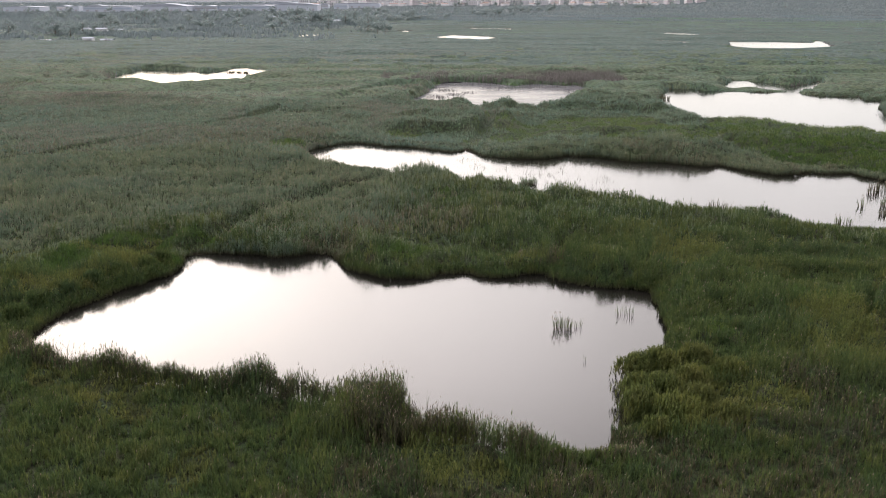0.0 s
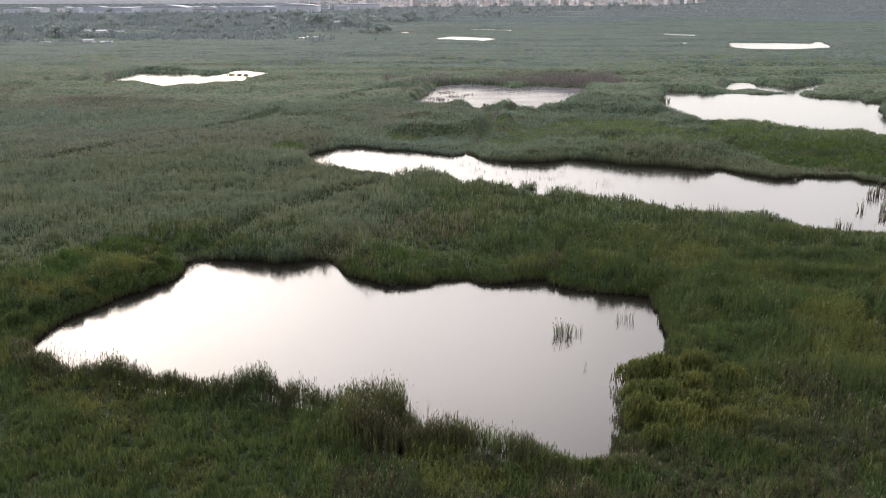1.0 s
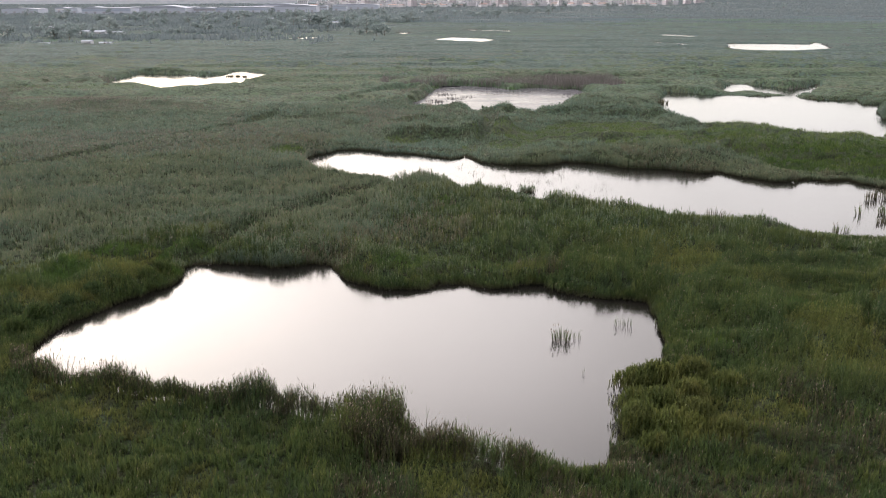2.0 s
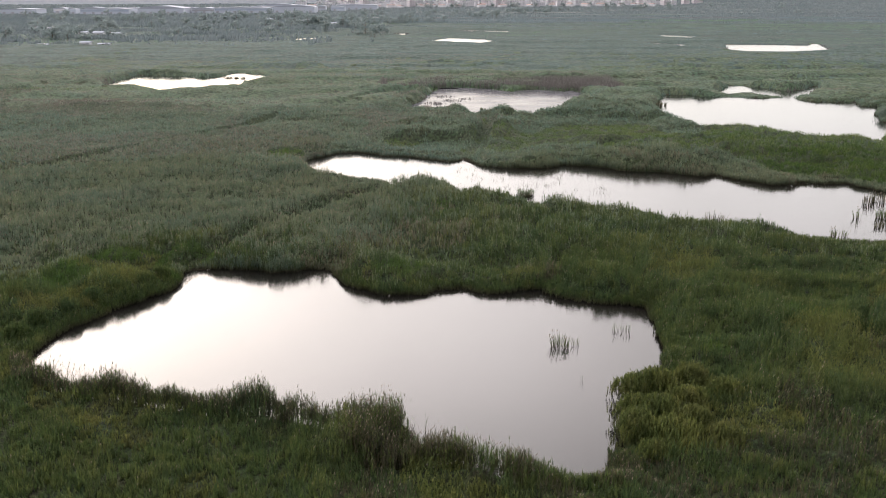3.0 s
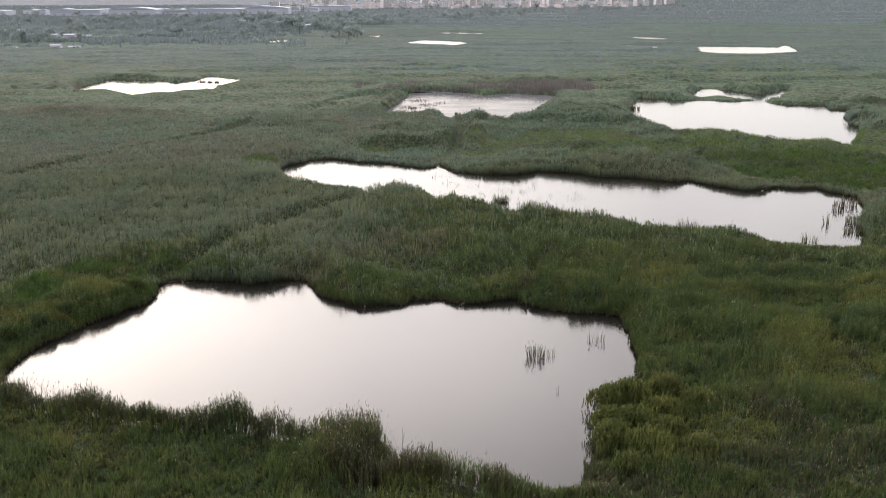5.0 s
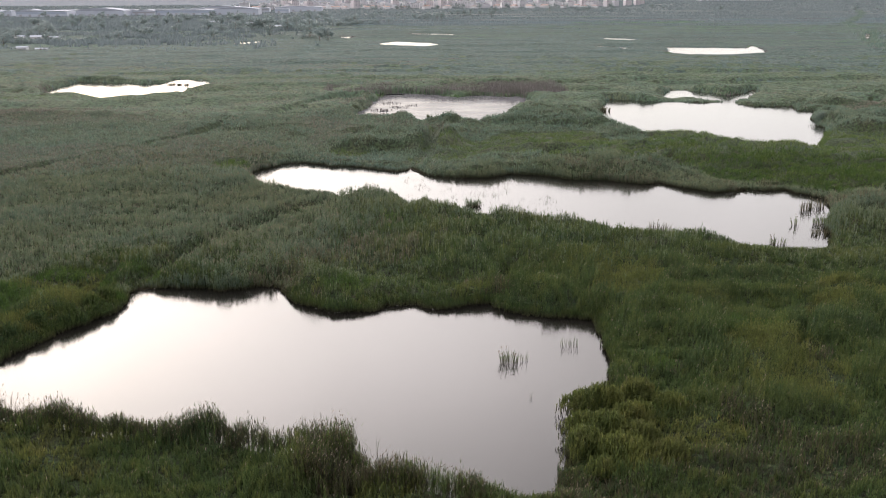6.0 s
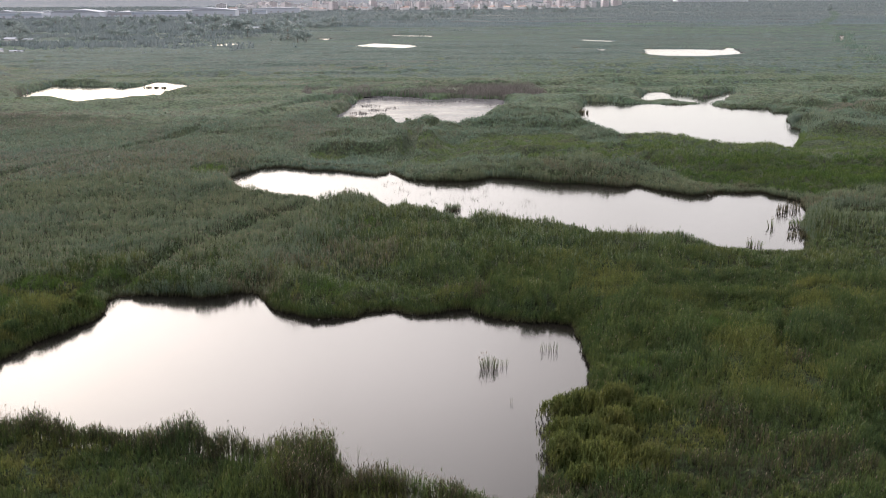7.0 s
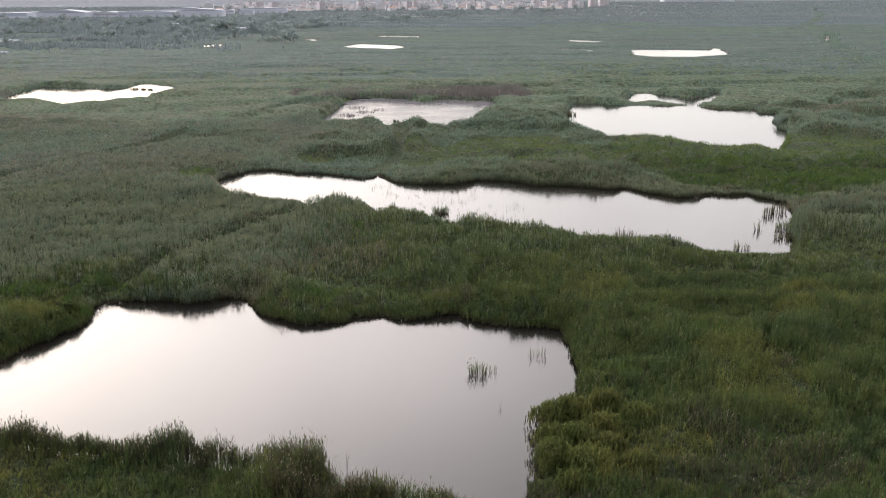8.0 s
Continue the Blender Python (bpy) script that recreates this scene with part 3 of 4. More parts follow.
def leafy_shoots(x, y, h, width, lean, nodes, leaf_len, seed, foot, low=0.42):
    """Reed shoots: a bent stem each, with a pair of rising leaves at every node. Also gives the shoot that each vertex belongs to."""
    r = np.random.default_rng(seed)
    k = len(x)
    base = np.stack([x, y, foot], 1)
    w = (width * r.uniform(0.65, 1.25, k))[:, None] / 2
    bend = np.stack([r.normal(0.3, 0.6, k), r.normal(0.0, 0.6, k), np.zeros(k)], 1) * (lean * h)[:, None]
    rise = np.array([0, 0, 1.0])
    o = np.arange(k)
    az = r.random(k) * 2 * math.pi
    flat = np.stack([np.cos(az), np.sin(az), np.zeros(k)], 1) * w * 0.7
    V, T = [base - flat, base + flat, base + rise * h[:, None] + bend], [np.stack([o, o + k, o + 2 * k], 1)]
    for i in range(nodes):
        f = low + (0.92 - low) * (i + r.random(k) * 0.7) / nodes
        c = base + rise * (f * h)[:, None] + bend * (f * f)[:, None]
        a0 = az + 2.4 * i
        for way in (1, -1):
            a = a0 + r.normal(0, 0.5, k)
            outward = np.stack([np.cos(a), np.sin(a), np.zeros(k)], 1) * way
            half = np.stack([-np.sin(a), np.cos(a), np.zeros(k)], 1) * w
            ll = leaf_len * r.uniform(0.6, 1.25, k) * (1.2 - 0.5 * f)
            slope = r.uniform(0.62, 1.0, k)
            n = 3 * len(T) * k
            V += [c - half, c + half, c + outward * (ll * (1.12 - slope))[:, None] + rise * (ll * slope)[:, None]]
            T.append(np.stack([o + n, o + n + k, o + n + 2 * k], 1))
    return np.concatenate(V), np.concatenate(T), np.tile(o, len(V))


def plumes(x, y, top_z, size, seed):
    r = np.random.default_rng(seed)
    k = len(x)
    top = np.stack([x, y, top_z], 1)
    a = r.random(k) * 2 * math.pi
    side = np.stack([np.cos(a), np.sin(a), np.zeros(k)], 1) * size * 0.13
    d = np.stack([r.normal(0.3, 0.25, k), r.normal(0, 0.25, k), np.ones(k)], 1) * size
    V = np.concatenate([top, top + d * 0.45 - side, top + d * 0.45 + side, top + d])
    o = np.arange(k)
    return V, np.concatenate([np.stack([o, o + 2 * k, o + k], 1), np.stack([o + k, o + 2 * k, o + 3 * k], 1)])


def mass_top(x, y, s):
    """Top of the closed leaf mass, below the loose tips of the shoots."""
    h = stand_height(x, y, kinds(x, y), s)
    fill = np.clip(0.44 + (y - 100) / 280, 0.42, 0.82)
    h = h * (1 + np.where(y < 110, 0.28, 0.18) * wave(x, y, np.where(y < 240, 1.3, 2.6), 64) + 0.10 * wave(x, y, np.where(y < 240, 0.6, 1.3), 65))
    return ground_height(x, y) + fill * h * np.clip((s - 0.5) / np.where(y < 240, 1.5, 0.8), 0, 1) - np.where(s > 0.4, 0, 0.35)


# closed leaf mass of the reed bed: a relief that follows stands, steps, tracks and shores
ys = 43.0 * 1.0058 ** np.arange(0, 548)
us = np.linspace(-0.56, 0.70, 218)
cy, cu = np.meshgrid(ys, us, indexing="ij")
cx = cu * cy + 5 * np.sign(cu) * (np.abs(cu) > 0.5)
px, py = cx.ravel() + 0.002 * cy.ravel() * wave(cx.ravel(), cy.ravel(), 0.7, 8), cy.ravel()
cs = shore(px, py)
cz = mass_top(px, py, cs)
ci = np.arange(px.size).reshape(cy.shape)
cq = np.stack([ci[:-1, :-1], ci[:-1, 1:], ci[1:, 1:], ci[1:, :-1]], -1).reshape(-1, 4)
cq = cq[(cs[cq] > -0.6).any(1)]
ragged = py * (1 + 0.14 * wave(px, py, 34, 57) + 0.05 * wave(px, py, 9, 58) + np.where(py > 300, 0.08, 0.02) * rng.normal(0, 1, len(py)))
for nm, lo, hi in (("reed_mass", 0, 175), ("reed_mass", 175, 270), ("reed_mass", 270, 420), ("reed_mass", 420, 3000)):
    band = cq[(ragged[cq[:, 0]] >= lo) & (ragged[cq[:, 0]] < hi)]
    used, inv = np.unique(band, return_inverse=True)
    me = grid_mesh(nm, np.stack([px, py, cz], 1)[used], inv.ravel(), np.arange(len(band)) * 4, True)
    me.materials.append({175: MASS, 270: MASS_HAZE_2, 420: MASS_HAZE_3, 3000: MASS_HAZE_4}[hi])
    tagged(new(nm, me), "closed mass of reed leaves and old stems", "reeds", kind="stuff")

NAMES = [("reed_bed", REED, "dense green reed bed with feathery tops", "reeds"),
         ("old_reed_bed", REED_BROWN, "brownish reed bed mixed with old stems", "reeds"),
         ("sedge_meadow", SEDGE, "bright green patch of low sedge", "sedge"),
         ("marsh_herbs", SHRUB, "leafy olive marsh herbs among the reeds", "herbs"),
         ("reed_bed", REED, "deep green young reeds between two ponds", "reeds")]
# leaf materials by stretch; the colours of farther ones carry more painted haze
SHADES = [(REED, REED_BROWN, SEDGE), (REED_HAZE_1, OLD_HAZE_1, SEDGE), (REED_HAZE_2, OLD_HAZE_2, SEDGE_HAZE_2), (REED_HAZE_3, OLD_HAZE_3, SEDGE_HAZE_3), (REED_HAZE_4, OLD_HAZE_4, SEDGE_HAZE_4)]
# stretch of the plan, shoots per square metre, blade width, leaves, leaf length, shoots in a tuft, tuft spread
ZONES = [(44, 104, 27, 0.058, 3, 0.66, 5, 0.26), (104, 175, 11, 0.085, 2, 0.75, 4, 0.24),
         (175, 260, 6.5, 0.13, 1, 0.75, 3, 0.24), (260, 430, 3.0, 0.21, -1, 0.8, 2, 0.3), (430, 1250, 0.40, 0.66, -1, 1, 1, 0)]
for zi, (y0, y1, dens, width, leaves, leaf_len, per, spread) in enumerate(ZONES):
    # neighbouring stretches run into one another along ragged borders
    x, y = scatter(y0 * (0.72 if zi > 2 else 0.82 if zi else 1.0), y1 * (1.3 if zi == 3 else 1.22 if zi < 4 else 1.12), dens)
    e = y * (1 + 0.14 * wave(x, y, 34, 57) + 0.05 * wave(x, y, 9, 58) + rng.normal(0, 0.14 if zi > 2 else 0.055, len(y)))
    keep = (e >= y0 if zi else e > 0) & (e < y1 if zi < 4 else rng.random(len(y)) < np.clip((1400 - y) / 400, 0, 1))
    x, y = x[keep], y[keep]
    h_u = rng.uniform(*((0.62, 1.18) if zi < 2 else (0.7, 1.15) if zi == 2 else (0.78, 1.12)), len(x))
    if per > 1:
        lead = (np.arange(len(x)) // per) * per
        h_u = 0.35 * h_u + 0.65 * h_u[lead]
        tuft_tone = rng.random(len(x))
        tone = 0.5 * tuft_tone[lead] + 0.5 * tuft_tone
    else:
        tone = rng.random(len(x))
    if per > 1:
        x, y = clumped(x, y, per, spread)
    if zi == 0:
        # denser belt along the south bank of the nearest pond
        bx, by = scatter(50, 76, 85)
        bs = shore(bx, by)
        belt = (bs > -0.3) & (bs < 1.3) & (bx < 14) & (rng.random(len(bx)) < np.clip(0.8 + 0.8 * wave(bx, by, 3.0, 46), 0.25, 1))
        x, y, h_u = np.concatenate([x, bx[belt]]), np.concatenate([y, by[belt]]), np.concatenate([h_u, rng.uniform(0.7, 1.1, belt.sum())])
        tone = np.concatenate([tone, rng.random(belt.sum())])
    if zi < 3:
        # thicker fringe along the water
        fx, fy = scatter(y0, y1, (30, 22, 14)[zi])
        fs = shore(fx, fy)
        wet = (fs > -0.4) & (fs < 1.0) & ((fy > 76) | (fx > 13.5))
        x, y, h_u = np.concatenate([x, fx[wet]]), np.concatenate([y, fy[wet]]), np.concatenate([h_u, rng.uniform(0.75, 1.1, wet.sum())])
        tone = np.concatenate([tone, rng.random(wet.sum())])
    s = shore(x, y)
    edge = np.clip((s + 0.5) / 0.5, 0, 1)
    keep = (s > -0.45) & (rng.random(len(x)) < edge) & ((ditch(x, y) > np.where(y > 165, 1.5, 0.9)) | (rng.random(len(x)) < 0.3))
    if zi > 1:
        # few loose leaves on stand fronts: the bare dark mass imitates their shade
        back = (0, 0, 1.8, 2.4, 5.0)[zi]
        drop = mass_top(x, y, s) - mass_top(x, y - back, shore(x, y - back))
        keep &= (drop < (0.22 if zi == 2 else 0.16)) | (s < 1.2) | (rng.random(len(x)) < (0.6 if zi == 2 else 0.25 if zi == 3 else 0.08))
    x, y, s, h_u, tone = x[keep], y[keep], s[keep], h_u[keep], tone[keep]
    kind = kinds(x, y)
    kind[(kind == 1) & (y < 260) & (rng.random(len(x)) < 0.45)] = 0
    if zi == 0:
        kind[(wave(x, y, 9, 71) + 0.5 * wave(x, y, 3.2, 72) + 0.5 * np.exp(-((x - 20) / 9) ** 2 - ((y - 64) / 9) ** 2) > 0.42) & (s > 1.5)] = 3
    full = stand_height(x, y, kind, s)
    if zi == 1:
        young = (kind == 0) & (x + rng.normal(0, 4, len(x)) > -6) & (y + rng.normal(0, 8, len(x)) < 142 - 0.2 * x)
        kind[young & (rng.random(len(x)) < 0.75)] = 4
    top = mass_top(x, y, s)
    front = top - mass_top(x, y - 0.7 * (1 + zi), shore(x, y - 0.7 * (1 + zi)))
    open_side = (s < 1.9) | (front > 0.35) & (zi < 2) | (y < 112)
    foot = np.where(open_side, np.clip(ground_height(x, y), -0.5, 0.3) - 0.05, top - 0.25)
    h = np.maximum(np.where(open_side, full * h_u, full * h_u - (foot - 0.15)), 0.35)
    if zi > 2:
        h = np.where(open_side, h, np.minimum(h, rng.uniform(0.35, 0.6, len(h))))
    if zi == 0:
        kind[(s < 1.5) & (y < 76) & (x < 0) & (rng.random(len(x)) < 0.6)] = 1
    tall = rng.random(len(x)) < 0.06
    h[tall] *= 1.15
    for ki, (nm, mat, lab, cat) in enumerate(NAMES):
        m = kind == ki
        if not m.any():
            continue
        if leaves > 0:
            # sedge: narrow blades; herbs: short broad leaves on bushy stems
            shape = {0: (1.0, 0.15, leaves, 1.0), 1: (0.9, 0.15, leaves, 0.9), 2: (0.8, 0.22, leaves, 0.9), 3: (1.25, 0.3, 3, 0.66), 4: (1.0, 0.15, leaves, 1.0)}[ki]
            V, T, own = leafy_shoots(x[m], y[m], h[m] * (0.85 if ki == 3 else 1), width * shape[0], shape[1], shape[2], leaf_len * shape[3], 100 + zi * 10 + ki, foot[m])
        else:
            own = None
            V, T = shoots(x[m], y[m], h[m], width * (1.3 if ki == 2 else 1), 0.16, leaves, leaf_len, 100 + zi * 10 + ki, foot[m])
        me = tri_mesh(nm, V, T, None if own is None else tone[m][own])
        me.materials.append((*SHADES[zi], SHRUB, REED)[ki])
        tagged(new(nm, me), "haze-paled reed marsh stretching far away" if zi == 4 else lab, cat, kind="stuff")
    if zi < 4:
        west = np.clip((-2 - x) / 10, 0, 1) * (y > 108)
        share = np.where(kind == 1, (0.12, 0.25, 0.3, 0.3)[zi], np.where(kind == 0, 0.03 + 0.20 * west, 0.0)) * (1, 1, 1, 0.6)[zi]
        share = np.where((y < 76) & (s < 1.2), 0.14, share)
        m = rng.random(len(x)) < share
        V, T = plumes(x[m], y[m], foot[m] + h[m] * 0.95, (0.24, 0.32, 0.38, 0.45)[zi], 150 + zi)
        me = tri_mesh("reed_plumes", V, T)
        me.materials.append(PLUME)
        tagged(new("reed_plumes", me), "purplish brown reed flower plumes", "reeds", kind="stuff")


# ---- fields beyond the marsh ----
def field_strip(x, y):
    """Crop strips run across the plain."""
    return np.sin((y + 0.12 * x) / 23.0 + 1.5 * wave(x, y, 160, 51)) + 0.7 * wave(x, y, 90, 52)


for y0, y1, dens, width, tall_by in ((900, 1500, 0.07, 1.9, 1.8), (1500, 2400, 0.022, 3.6, 2.2), (2400, 4700, 0.006, 8.0, 3.0)):
    x, y = scatter(y0, y1, dens, 60)
    f = field_strip(x, y)
    keep = f > -0.9
    x, y, f = x[keep], y[keep], f[keep]
    h = tall_by * (0.7 + 0.35 * np.clip(f, -0.8, 1)) * rng.uniform(0.7, 1.3, len(x))
    V, T = shoots(x, y, h, width, 0.1, -1, 1, 300 + int(y0))
    me = tri_mesh("field_growth", V, T)
    me.materials.append(HAZED_SCRUB)
    tagged(new("field_growth", me), "haze-paled crop strips and scrub of the plain", "field", kind="stuff")


# ---- hills that close the plain ----
def hill_range(name, x0, x1, y0, y1, top, seed, label):
    xs, ys = np.linspace(x0, x1, 120), np.linspace(y0, y1, 14)
    hx, hy = np.meshgrid(xs, ys)
    rise = np.clip((hy - y0) / (y1 - y0), 0, 1) ** 1.3
    hz = -2 + top * rise * (0.7 + 0.3 * wave(hx, hy, 900, seed) + 0.15 * wave(hx, hy, 260, seed + 1))
    idx = np.arange(hx.size).reshape(hx.shape)
    q = np.stack([idx[:-1, :-1], idx[:-1, 1:], idx[1:, 1:], idx[1:, :-1]], -1).reshape(-1, 4)
    me = grid_mesh(name, np.stack([hx.ravel(), hy.ravel(), hz.ravel()], 1), q.ravel(), np.arange(len(q)) * 4, True)
    me.materials.append(HAZY_HILL)
    return tagged(new(name, me), label, "hill", kind="structure")


# bluish grey: the haze over the hills is put into their colour
HAZY_HILL = plain_material("hazy_hill_scrub", (0.064, 0.080, 0.100), (0.088, 0.106, 0.130), 180.0, 0.95, 0.2)
hill_range("hillside", -2600, 500, 2900, 4300, 150, 61, "haze-grey scrubby hillside behind the town")
hill_range("backdrop_hills", -4200, 4200, 4000, 4700, 60, 71, "low hazy hills on the horizon")


# ---- clumps standing in the water ----
def reed_clump(name, x, y, radius, height, count, mat, label, seed, plume=0, category="reeds", lean=0.22, width=0.05):
    r = np.random.default_rng(seed)
    a, q = r.random(count) * 2 * math.pi, radius * np.sqrt(r.random(count))
    px, py = q * np.cos(a), q * np.sin(a) * 0.8
    h = height * r.uniform(0.55, 1.1, count) * (1 - 0.25 * (q / radius) ** 2)
    root = new(name)
    root.location = (x, y, 0)
    az = r.random(count) * 2 * math.pi
    side = np.stack([np.cos(az), np.sin(az), np.zeros(count)], 1) * width / 2
    base = np.stack([px, py, np.full(count, -0.35)], 1)
    bend = np.stack([px / radius + r.normal(0, 0.7, count), py / radius + r.normal(0, 0.7, count), np.zeros(count)], 1) * (lean * h)[:, None]
    mid = base + np.stack([0 * h, 0 * h, 0.6 * h + 0.2], 1) + bend * 0.35
    tip = base + np.stack([0 * h, 0 * h, h + 0.35], 1) + bend
    o = np.arange(count)
    V = np.concatenate([base - side, base + side, mid - side, mid + side, tip])
    T = np.concatenate([np.stack([o, o + count, o + 3 * count], 1), np.stack([o, o + 3 * count, o + 2 * count], 1),
                        np.stack([o + 2 * count, o + 3 * count, o + 4 * count], 1)])
    me = tri_mesh("stems", V, T, np.tile(r.random(count), 5))
    me.materials.append(mat)
    ob = tagged(new("stem_tuft", me), kind="stuff")
    ob.parent = root
    out = np.stack([np.cos(az + 1.3), np.sin(az + 1.3), r.uniform(0.2, 0.9, count)], 1)
    at = base + (tip - base) * r.uniform(0.4, 0.95, count)[:, None]
    end = at + out * (0.22 * height)
    half = np.stack([-np.sin(az + 1.3), np.cos(az + 1.3), np.full(count, 0.4)], 1) * width * 0.5
    me = tri_mesh("leaves", np.concatenate([at - half, at + half, end]), np.stack([o, o + count, o + 2 * count], 1), np.tile(r.random(count), 3))
    me.materials.append(mat)
    ob = tagged(new("leaf_tuft", me), kind="stuff")
    ob.parent = root
    if plume:
        k = np.arange(plume)
        tp = tip[:plume]
        d = np.stack([r.normal(0.06, 0.03, plume), r.normal(0, 0.03, plume), np.full(plume, 0.25)], 1)
        sd = side[:plume] / width * 0.09
        me = tri_mesh("plumes", np.concatenate([tp - d * 0.3, tp + d * 0.3 - sd, tp + d * 0.3 + sd, tp + d]),
                      np.concatenate([np.stack([k, k + 2 * plume, k + plume], 1), np.stack([k + plume, k + 2 * plume, k + 3 * plume], 1)]))
        me.materials.append(PLUME)
        ob = tagged(new("plume_tuft", me), "brown feathery seed plumes", kind="stuff")
        ob.parent = root
    return tagged(root, label, category, group="clumps standing in the ponds")


WET = [
    (11.1, 81.0, 0.85, 1.45, 95, REED, "ragged clump of reeds standing in open water", 12),
    (12.6, 81.4, 0.35, 1.2, 14, REED, "few thin reed stems beside a larger clump", 0),
    (17.6, 84.9, 0.9, 1.2, 22, REED, "sparse thin reed stems standing in open water", 0),
    (12.0, 73.1, 0.12, 0.9, 3, REED, "single bent reed stem in open water", 0),
    (-1.6, 63.9, 0.3, 2.0, 4, REED, "lone tall stems in water near the reeds", 0),
    (39.4, 129.6, 1.7, 1.5, 60, REED_BROWN, "upright clump of brownish stems at the bank", 15),
    (54.0, 121.0, 1.2, 1.5, 30, REED, "thin upright reeds at the pond edge", 10),
    (60.9, 131.5, 0.5, 1.7, 14, REED, "dark upright reeds standing in shallow water", 6),
    (66.5, 141.0, 0.6, 1.9, 20, REED_BROWN, "dark upright reeds standing in shallow water", 6),
    (68.2, 142.5, 0.5, 1.9, 20, REED_BROWN, "dark upright reeds standing in shallow water", 6),
    (70.0, 143.0, 0.7, 2.0, 30, REED_BROWN, "dark upright reeds standing in shallow water", 6),
    (62.5, 126.0, 1.6, 1.2, 70, REED_BROWN, "low broken reeds lying in shallow water", 0),
    (66.0, 131.5, 2.2, 1.6, 110, REED, "low spreading reed clump at the pond end", 6),
    (64.0, 272.0, 0.8, 1.6, 24, REED_BROWN, "small dark tussock in open water", 0),
    (65.6, 271.5, 0.5, 1.2, 14, REED_BROWN, "small dark tussock in open water", 0),
    (-83.5, 368.0, 1.6, 0.9, 50, REED_BROWN, "flat dark tussock in bright water", 0),
    (-80.2, 367.0, 1.1, 0.8, 36, REED_BROWN, "flat dark tussock in bright water", 0),
    (-77.2, 366.0, 1.0, 0.8, 36, REED_BROWN, "flat dark tussock in bright water", 0),
    (-2.0, 279.0, 3.4, 0.7, 60, OLD_HAZE_3, "flooded brownish growth in a shallow pond", 0),
    (3.5, 286.0, 3.2, 0.6, 50, OLD_HAZE_3, "flooded brownish growth in a shallow pond", 0),
    (1.0, 298.0, 3.6, 0.6, 50, OLD_HAZE_3, "flooded brownish growth in a shallow pond", 0),
    (8.0, 291.0, 2.6, 0.5, 30, OLD_HAZE_3, "flooded brownish growth in a shallow pond", 0),
    (-35.0, 75.2, 1.0, 1.9, 22, REED, "sparse tall reed stems at the pond corner", 5),
    (-32.6, 73.4, 0.9, 2.2, 24, REED_BROWN, "sparse tall reed stems at the pond corner", 8),
    (-30.4, 72.6, 0.7, 2.0, 18, REED_BROWN, "sparse tall reed stems at the pond corner", 8),
    (-28.2, 71.4, 0.6, 2.2, 20, REED, "sparse tall reed stems at the pond corner", 6),
    (13.9, 148.3, 1.4, 1.45, 120, REED_HAZE_1, "round green tussock standing in shallow water", 8),
    (12.0, 262.0, 1.0, 1.0, 26, REED, "small tussock in a shallow pond", 0),
]
for i, (x, y, rad, hh, cnt, mat, lab, pl) in enumerate(WET):
    reed_clump("tussock" if "tussock" in lab else "reed_clump", x, y, rad, hh, cnt, mat, lab, 500 + i, pl, width=0.032 if y < 100 else 0.08 if y < 200 else 0.2)

# belt of tall old reed on the far bank of the middle pond
PURPLE = leaf_material("purplish_old_reeds", ((0.116, 0.108, 0.104), (0.136, 0.122, 0.120), (0.108, 0.110, 0.094)), (0.16, 0.145, 0.142), patch_size=9, through_light=0.35)
r = np.random.default_rng(37)
bx, by = r.uniform(-22, 62, 16000), r.uniform(296, 352, 16000)
bs = shore(bx, by)
north = by > 318 - 0.25 * np.clip(bx - 20, 0, 40) + 4 * wave(bx, by, 12, 83)
ok = north & (bs > -0.6) & (bs < 13 + 5 * wave(bx, by, 14, 84)) & (by < 344 + 5 * wave(bx, by, 11, 85)) & (r.random(16000) < 0.75)
bx, by = bx[ok], by[ok]
bh = (2.6 + 0.9 * np.clip(wave(bx, by, 9, 86), -0.6, 1)) * r.uniform(0.75, 1.15, len(bx))
V, T = shoots(bx, by, bh, 0.16, 0.12, 1, 0.8, 92)
me = tri_mesh("old_reed_belt", V, T)
me.materials.append(PURPLE)
tagged(new("old_reed_belt", me), "tall purplish brown belt of old reed behind a pond", "reeds", kind="stuff")

# thin stems scattered through the long pond
r = np.random.default_rng(31)
ex, ey = r.uniform(3, 28, 900), r.uniform(141, 180, 900)
thick = np.clip(wave(ex, ey, 3.0, 81) + 0.2 * wave(ex, ey, 1.0, 82), 0, 1)
ok = (shore(ex, ey) < -0.6) & (r.random(900) < 1.6 * thick)
ex, ey = ex[ok], ey[ok]
ex, ey = np.repeat(ex, 3) + r.normal(0, 0.25, 3 * len(ex)), np.repeat(ey, 3) + r.normal(0, 0.25, 3 * len(ey))
V, T = shoots(ex, ey, r.uniform(0.45, 1.1, len(ex)), 0.05, 0.5, 1, 0.3, 91)
me = tri_mesh("emergent_stems", V, T)
me.materials.append(REED_BROWN)
tagged(new("emergent_stems", me), "sparse broken reed stems rising from shallow water", "reeds", kind="stuff")


